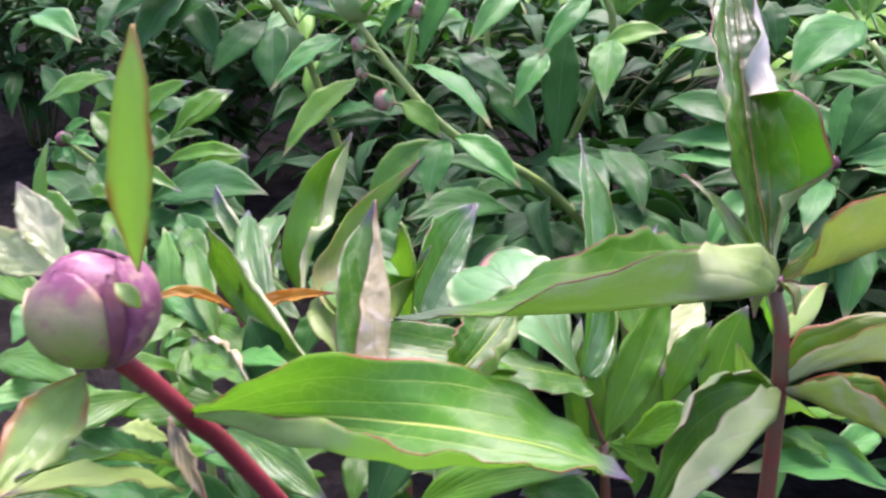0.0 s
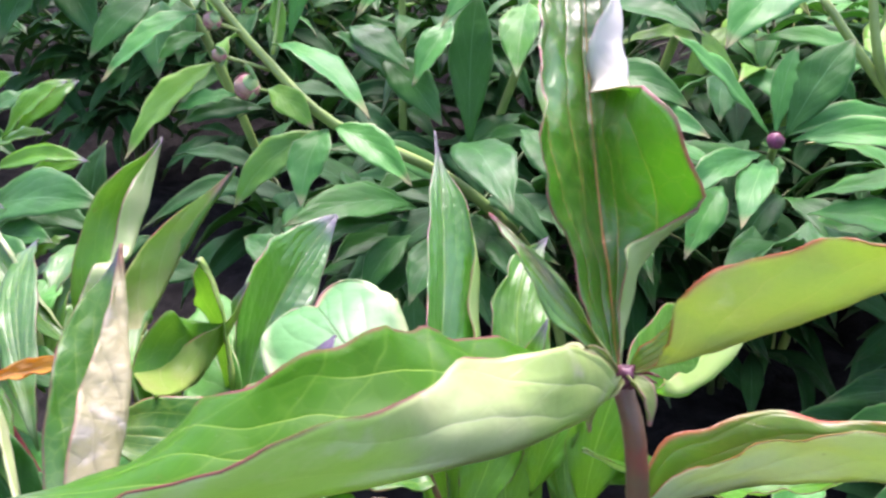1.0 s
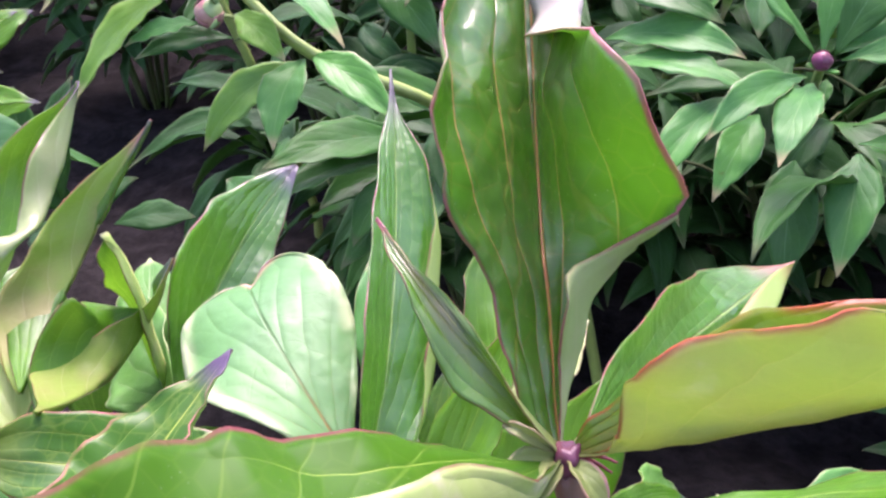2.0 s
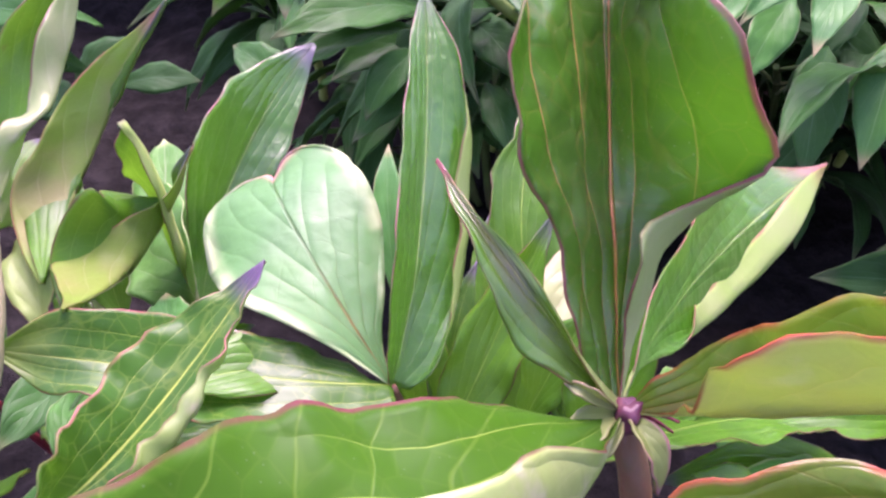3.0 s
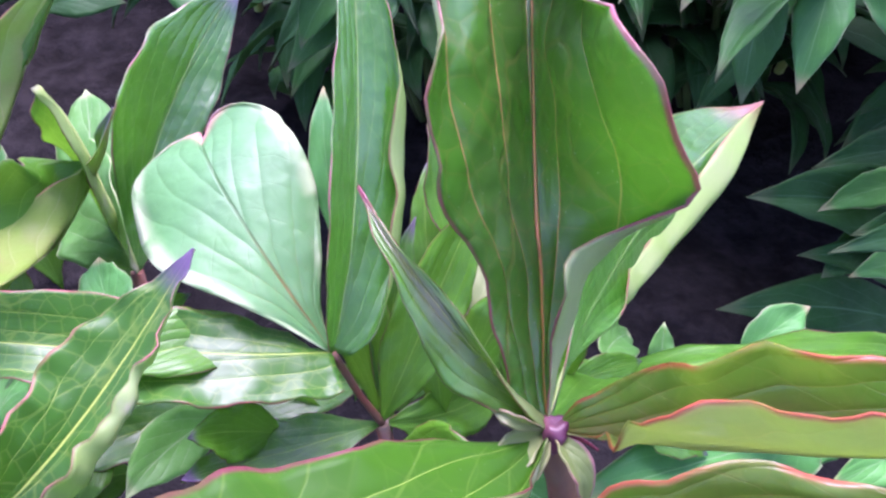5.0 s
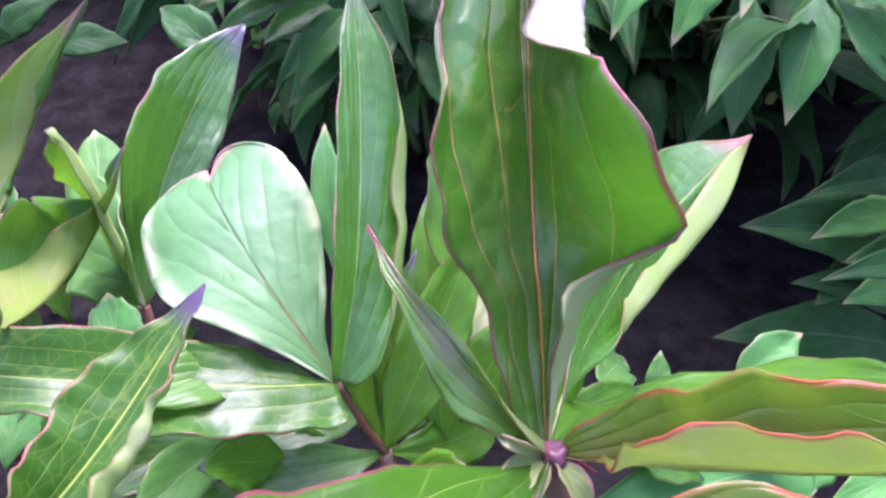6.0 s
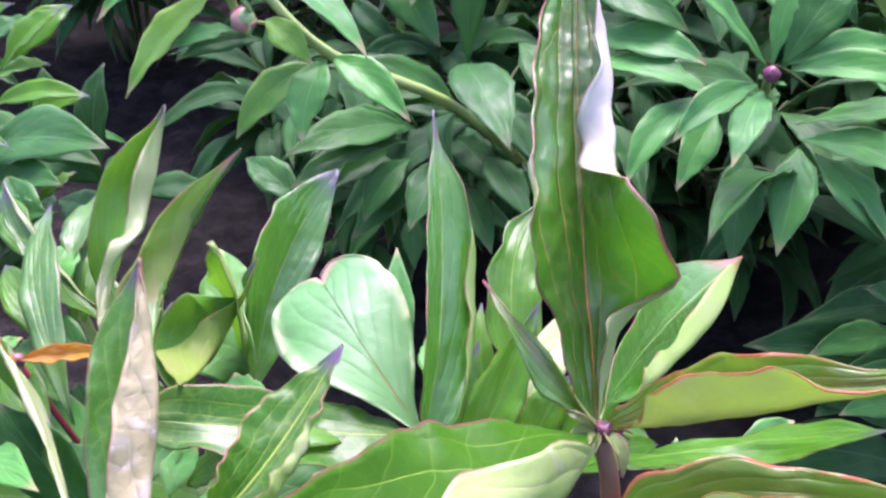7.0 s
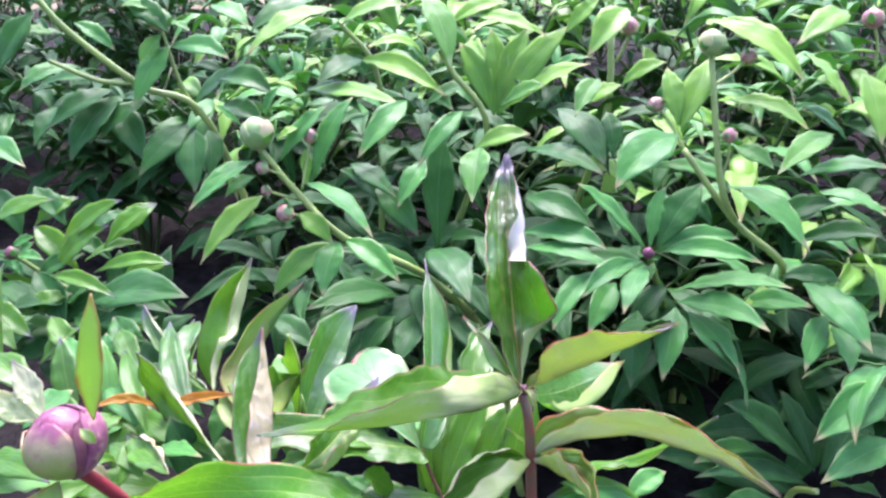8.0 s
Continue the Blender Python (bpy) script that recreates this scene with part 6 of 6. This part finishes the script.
bl(PLANT, (0.0980, 0.9500, 0.7180), (0.1540, 0.9500, 0.7440), 21.4, deep_top)
bl(PLANT, (0.2650, 0.9500, 0.8370), (0.2230, 0.9500, 0.8640), 21.6, bright_top)
bl(PLANT, (0.2730, 0.9500, 0.8040), (0.3140, 0.9500, 0.8430), 18.1, bright_top)
bl(PLANT, (0.2790, 0.9000, 0.7190), (0.3330, 0.9000, 0.7450), 17.5, bright_top)
bl(PLANT, (0.3330, 0.9000, 0.7450), (0.3800, 0.8800, 0.7720), 14.0, bright_top)
bl(PLANT, (0.0380, 1.0000, 0.8330), (0.1100, 1.0000, 0.8730), 22.2, bright_top)
bl(PLANT, (0.3830, 0.9000, 0.8360), (0.3210, 0.9000, 0.8550), 17.6, bright_top)
bl(PLANT, (0.4640, 0.8500, 0.8280), (0.5200, 0.8500, 0.8520), 21.2, bright_top)
bl(PLANT, (0.2110, 1.0000, 0.7600), (0.2450, 0.9400, 0.7230), 22.0, deep_top)

# the plant at the top left with two leaning stems
b4 = thing("peony_plant", (-0.10, 1.10, 0.312), "dark peony plant with leaning pale stems", "peony", "peonies of the row behind")
stem(b4, [(-0.10, 1.10, 0.302), (-0.10, 1.06, 0.4), (-0.1740, 1.0000, 0.6930), (-0.2520, 0.9800, 0.7480), (-0.3250, 0.9600, 0.8160), (-0.3600, 0.9500, 0.8650)], (0.0055, 0.005, 0.0046, 0.0042, 0.0038, 0.003), stem_green, sides=10)
stem(b4, [(-0.2590, 0.9800, 0.7500), (-0.2990, 0.9600, 0.7580), (-0.3450, 0.9400, 0.7830)], (0.003, 0.003, 0.0024), stem_green, sides=8)
stem(b4, [(-0.1910, 1.0000, 0.7070), (-0.2120, 1.0000, 0.7610), (-0.2240, 1.0000, 0.8130)], (0.0028, 0.0026, 0.002), stem_green, sides=8)
bud(b4, (-0.2270, 1.0000, 0.8280), 0.0135, (0, 0, 1), (bud_green, bud_cream, bud_green), "small pale green bud", sepals=4)
PLANT = b4
bl(PLANT, (-0.2870, 0.9800, 0.7440), (-0.3520, 0.9200, 0.7030), 18.8, deep_top)
bl(PLANT, (-0.2770, 0.9800, 0.7360), (-0.3280, 0.9200, 0.6650), 27.0, deep_top)
bl(PLANT, (-0.2470, 0.9800, 0.7290), (-0.2980, 0.9400, 0.6870), 22.5, deep_top)
bl(PLANT, (-0.1980, 0.9800, 0.6980), (-0.2500, 0.9200, 0.6460), 19.9, deep_top)
bl(PLANT, (-0.1890, 0.9700, 0.6930), (-0.1800, 0.9000, 0.6270), 26.1, deep_top)
bl(PLANT, (-0.1720, 0.9700, 0.6930), (-0.1660, 0.9200, 0.6390), 20.4, deep_top)
bl(PLANT, (-0.2180, 1.0000, 0.7930), (-0.1360, 0.9500, 0.7800), 16.3, mid_top)
bl(PLANT, (-0.2160, 1.0000, 0.7960), (-0.2550, 0.9500, 0.7240), 16.5, mid_top)
bl(PLANT, (-0.2260, 1.0000, 0.8100), (-0.2500, 0.9800, 0.7620), 12.1, light_top)
bl(PLANT, (-0.2270, 1.0000, 0.8370), (-0.2650, 0.9800, 0.8440), 9.9, light_top)
bl(PLANT, (-0.2150, 1.0000, 0.8230), (-0.1870, 0.9800, 0.8130), 9.0, light_top)
bl(PLANT, (-0.1620, 1.0000, 0.7530), (-0.0860, 0.9400, 0.7380), 23.4, deep_top)
bl(PLANT, (-0.3180, 0.9700, 0.7720), (-0.3750, 0.9200, 0.7500), 16.6, mid_top)
bl(PLANT, (-0.3570, 0.9500, 0.8390), (-0.4010, 0.9200, 0.7640), 26.4, deep_top)
bl(PLANT, (-0.3420, 0.9600, 0.8130), (-0.3720, 0.9300, 0.8140), 11.3, light_top)
bl(PLANT, (-0.3240, 0.9800, 0.8250), (-0.2780, 0.9800, 0.7910), 15.3, mid_top)
bl(PLANT, (-0.2700, 1.0000, 0.8510), (-0.2110, 0.9800, 0.8100), 22.8, deep_top)
bl(PLANT, (-0.1970, 1.0000, 0.7180), (-0.1360, 1.0000, 0.7670), 22.7, deep_top)
bl(PLANT, (-0.1540, 1.0500, 0.8220), (-0.1000, 1.0500, 0.8630), 23.5, deep_top)
bl(PLANT, (-0.1420, 1.0500, 0.7850), (-0.0710, 1.0200, 0.8070), 23.1, deep_top)
bl(PLANT, (-0.1740, 1.0500, 0.8430), (-0.1180, 1.0000, 0.8150), 19.2, mid_top)
bl(PLANT, (-0.2950, 1.0000, 0.7210), (-0.2470, 0.9500, 0.6560), 22.8, deep_top)
bl(PLANT, (-0.1610, 1.0000, 0.7180), (-0.0980, 0.9500, 0.7010), 22.2, deep_top)
bl(PLANT, (-0.3650, 1.0000, 0.7220), (-0.3800, 0.9500, 0.6800), 23.4, deep_top)

# the low plant beside the bare soil
b5 = thing("peony_plant", (0.44, 0.62, 0.270), "low shade-darkened peony plant beside bare soil", "peony", "peonies of the row behind")
stem(b5, [(0.44, 0.62, 0.260), (0.44, 0.61, 0.36), (0.4520, 0.5800, 0.3850)], (0.004, 0.0035, 0.003), stem_green, sides=8)
# most leaves carry the shade of the taller plants above in their colour
PLANT = b5
bl(PLANT, (0.4400, 0.5800, 0.4130), (0.3450, 0.5600, 0.4930), 19.4, shade_top)
bl(PLANT, (0.4530, 0.5900, 0.4030), (0.4250, 0.6200, 0.4740), 17.0, shade_top)
bl(PLANT, (0.4360, 0.5800, 0.4010), (0.3280, 0.5400, 0.4380), 13.7, shade_top)
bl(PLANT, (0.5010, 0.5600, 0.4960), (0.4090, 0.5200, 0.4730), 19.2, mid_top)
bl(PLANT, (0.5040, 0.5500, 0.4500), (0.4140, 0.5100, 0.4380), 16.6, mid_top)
bl(PLANT, (0.4370, 0.5700, 0.3980), (0.3060, 0.5200, 0.4440), 11.2, shade_top)
bl(PLANT, (0.4640, 0.6000, 0.3910), (0.5390, 0.6600, 0.4310), 19.4, shade_top)
bl(PLANT, (0.4650, 0.5800, 0.3900), (0.4770, 0.5200, 0.4150), 20.9, shade_top)
bl(PLANT, (0.5090, 0.6400, 0.4360), (0.5620, 0.6600, 0.4810), 26.1, shade_top)
bl(PLANT, (0.4480, 0.6600, 0.4290), (0.4130, 0.7000, 0.4630), 19.2, shade_top)
bl(PLANT, (0.4690, 0.6600, 0.4530), (0.5160, 0.6600, 0.4700), 19.3, shade_top)

bl(PLANT, (0.4740, 0.6200, 0.2580), (0.2910, 0.6000, 0.3150), 25.4, shade_top)
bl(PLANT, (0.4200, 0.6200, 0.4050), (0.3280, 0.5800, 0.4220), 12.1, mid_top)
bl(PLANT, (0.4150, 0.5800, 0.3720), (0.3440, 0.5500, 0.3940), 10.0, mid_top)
bl(PLANT, (0.4510, 0.6200, 0.3560), (0.2860, 0.5900, 0.4270), 27.1, shade_top)
bl(PLANT, (0.4560, 0.6600, 0.3960), (0.3320, 0.6100, 0.4320), 17.2, shade_top)
bl(PLANT, (0.4520, 0.6000, 0.3250), (0.3190, 0.5700, 0.3950), 19.2, shade_top)
bl(PLANT, (0.4510, 0.7000, 0.4180), (0.3640, 0.6400, 0.4210), 20.2, shade_top)
bl(PLANT, (0.3950, 0.6000, 0.3780), (0.3330, 0.5600, 0.3840), 14.3, shade_top)

# the brighter plant by the near clump
b6 = thing("peony_plant", (-0.22, 0.70, 0.270), "bright green peony plant with folded leaves", "peony", "peonies of the row behind")
stem(b6, [(-0.22, 0.70, 0.260), (-0.22, 0.68, 0.42), (-0.2470, 0.6600, 0.5850)], (0.0045, 0.004, 0.003), stem_green, sides=8)
stem(b6, [(-0.2470, 0.6600, 0.5850), (-0.2710, 0.6500, 0.6110), (-0.2880, 0.6400, 0.6310)], (0.0028, 0.0022, 0.0018), stem_green, sides=8)
bud(b6, (-0.2880, 0.6400, 0.6320), 0.006, (-0.3, -0.2, 0.9), (bud_dark, bud_dark, bud_green), "tiny dark bud", sepals=4)
PLANT = b6
bl(PLANT, (-0.3130, 0.6600, 0.6550), (-0.2520, 0.6600, 0.6750), 10.9, fresh_top)
bl(PLANT, (-0.3430, 0.7400, 0.7180), (-0.2900, 0.7000, 0.6980), 21.4, mid_top)
bl(PLANT, (-0.2550, 0.6600, 0.6260), (-0.1920, 0.6600, 0.6730), 12.3, fresh_top)
bl(PLANT, (-0.2140, 0.6600, 0.6290), (-0.1720, 0.6800, 0.6630), 14.6, fresh_top)
bl(PLANT, (-0.2560, 0.6500, 0.6090), (-0.2040, 0.6500, 0.6520), 13.4, fresh_top)
bl(PLANT, (-0.2010, 0.6400, 0.5960), (-0.1470, 0.6300, 0.6200), 10.8, fresh_top)
bl(PLANT, (-0.2530, 0.6300, 0.6110), (-0.1850, 0.5900, 0.6020), 8.6, fresh_top)
bl(PLANT, (-0.2300, 0.6400, 0.5880), (-0.1470, 0.6200, 0.5750), 19.7, deep_top)
bl(PLANT, (-0.2360, 0.6000, 0.5710), (-0.2710, 0.6400, 0.6140), 17.7, deep_top)
bl(PLANT, (-0.2400, 0.5500, 0.5610), (-0.2080, 0.5600, 0.5880), 11.3, fresh_top)
bl(PLANT, (-0.1760, 0.5200, 0.5690), (-0.1800, 0.5400, 0.5900), 6.8, mid_top)
bl(PLANT, (-0.2450, 0.5000, 0.5760), (-0.2510, 0.5400, 0.6520), 4.4, fresh_top)
bl(PLANT, (-0.2880, 0.6400, 0.6360), (-0.2670, 0.6400, 0.6460), 8.4, mid_top)
bl(PLANT, (-0.2800, 0.6300, 0.6310), (-0.2540, 0.6200, 0.6300), 6.6, mid_top)
bl(PLANT, (-0.2850, 0.6300, 0.6280), (-0.2730, 0.6200, 0.6150), 5.6, mid_top)
bl(PLANT, (-0.3030, 0.6200, 0.6110), (-0.2510, 0.6000, 0.5850), 19.3, deep_top)
bl(PLANT, (-0.2350, 0.6200, 0.5770), (-0.1810, 0.5800, 0.5580), 18.8, deep_top)
bl(PLANT, (-0.2770, 0.5600, 0.5810), (-0.2520, 0.5800, 0.5920), 15.8, deep_top)
bl(PLANT, (-0.2090, 0.5400, 0.5660), (-0.2380, 0.5800, 0.5920), 10.3, fresh_top)
bl(PLANT, (-0.2940, 0.6800, 0.6360), (-0.3260, 0.7000, 0.6810), 20.9, deep_top)
bl(PLANT, (-0.2590, 0.7000, 0.6400), (-0.2930, 0.7200, 0.6760), 18.0, deep_top)
bl(PLANT, (-0.2140, 0.6800, 0.6110), (-0.2600, 0.7000, 0.6290), 20.5, deep_top)
bl(PLANT, (-0.2700, 0.6000, 0.5860), (-0.2320, 0.6200, 0.5980), 16.4, fresh_top)
bl(PLANT, (-0.2920, 0.5800, 0.6040), (-0.2460, 0.5600, 0.5800), 15.8, fresh_top)
bl(PLANT, (-0.2080, 0.5800, 0.5700), (-0.1590, 0.5500, 0.5600), 15.3, deep_top)
bl(PLANT, (-0.1750, 0.5800, 0.5690), (-0.1550, 0.6000, 0.5810), 13.0, fresh_top)
bl(PLANT, (-0.2900, 0.7000, 0.6410), (-0.2520, 0.7200, 0.6640), 13.8, fresh_top)
bl(PLANT, (-0.2390, 0.6600, 0.6070), (-0.2820, 0.6800, 0.6460), 14.5, fresh_top)
bl(PLANT, (-0.2470, 0.5300, 0.5820), (-0.2780, 0.5500, 0.6040), 12.7, fresh_top)
bl(PLANT, (-0.1530, 0.5300, 0.5630), (-0.1830, 0.5700, 0.5930), 14.9, deep_top)
bl(PLANT, (-0.2330, 0.6600, 0.6170), (-0.1800, 0.6600, 0.6320), 11.2, fresh_top)
bl(PLANT, (-0.2730, 0.6400, 0.6030), (-0.2320, 0.6600, 0.6230), 12.5, deep_top)
bl(PLANT, (-0.2490, 0.6200, 0.5770), (-0.2130, 0.6400, 0.6070), 16.6, deep_top)
bl(PLANT, (-0.3100, 0.6600, 0.6090), (-0.2800, 0.6700, 0.6330), 11.7, mid_top)
bl(PLANT, (-0.2210, 0.6200, 0.5880), (-0.1220, 0.5800, 0.6040), 21.5, deep_top)
bl(PLANT, (-0.2190, 0.6400, 0.6110), (-0.1430, 0.6200, 0.6220), 8.9, fresh_top)
bl(PLANT, (-0.2150, 0.6800, 0.6280), (-0.1720, 0.7000, 0.6600), 13.2, fresh_top)
bl(PLANT, (-0.2130, 0.6000, 0.5730), (-0.1470, 0.5600, 0.5900), 11.6, deep_top)
bl(PLANT, (-0.2360, 0.6800, 0.6370), (-0.2010, 0.7000, 0.6530), 11.1, deep_top)
bl(PLANT, (-0.1980, 0.5600, 0.5660), (-0.1480, 0.5400, 0.5820), 11.1, deep_top)
fill = random.Random(77)
for _ in range(26):
    foot = Vector((fill.uniform(-0.17, 0.0), fill.uniform(0.22, 0.36), fill.uniform(0.52, 0.565)))
    out = Vector((fill.uniform(-1, 0.6), fill.uniform(-1.0, 0.4), fill.uniform(0.0, 0.4))).normalized()
    bl(s4, foot, foot + out * fill.uniform(0.045, 0.07), fill.uniform(9, 13), fill.choice((deep_top, gloss_top, fresh_top, deep_top)))
# dark fillers: the shade between this bush's leaves is in their colour
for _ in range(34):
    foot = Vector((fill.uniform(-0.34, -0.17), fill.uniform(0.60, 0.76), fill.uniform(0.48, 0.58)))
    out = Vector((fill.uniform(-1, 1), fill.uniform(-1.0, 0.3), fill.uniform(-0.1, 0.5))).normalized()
    bl(b6, foot, foot + out * fill.uniform(0.06, 0.09), fill.uniform(12, 17), fill.choice((deep_top, shade_top, shade_top)))
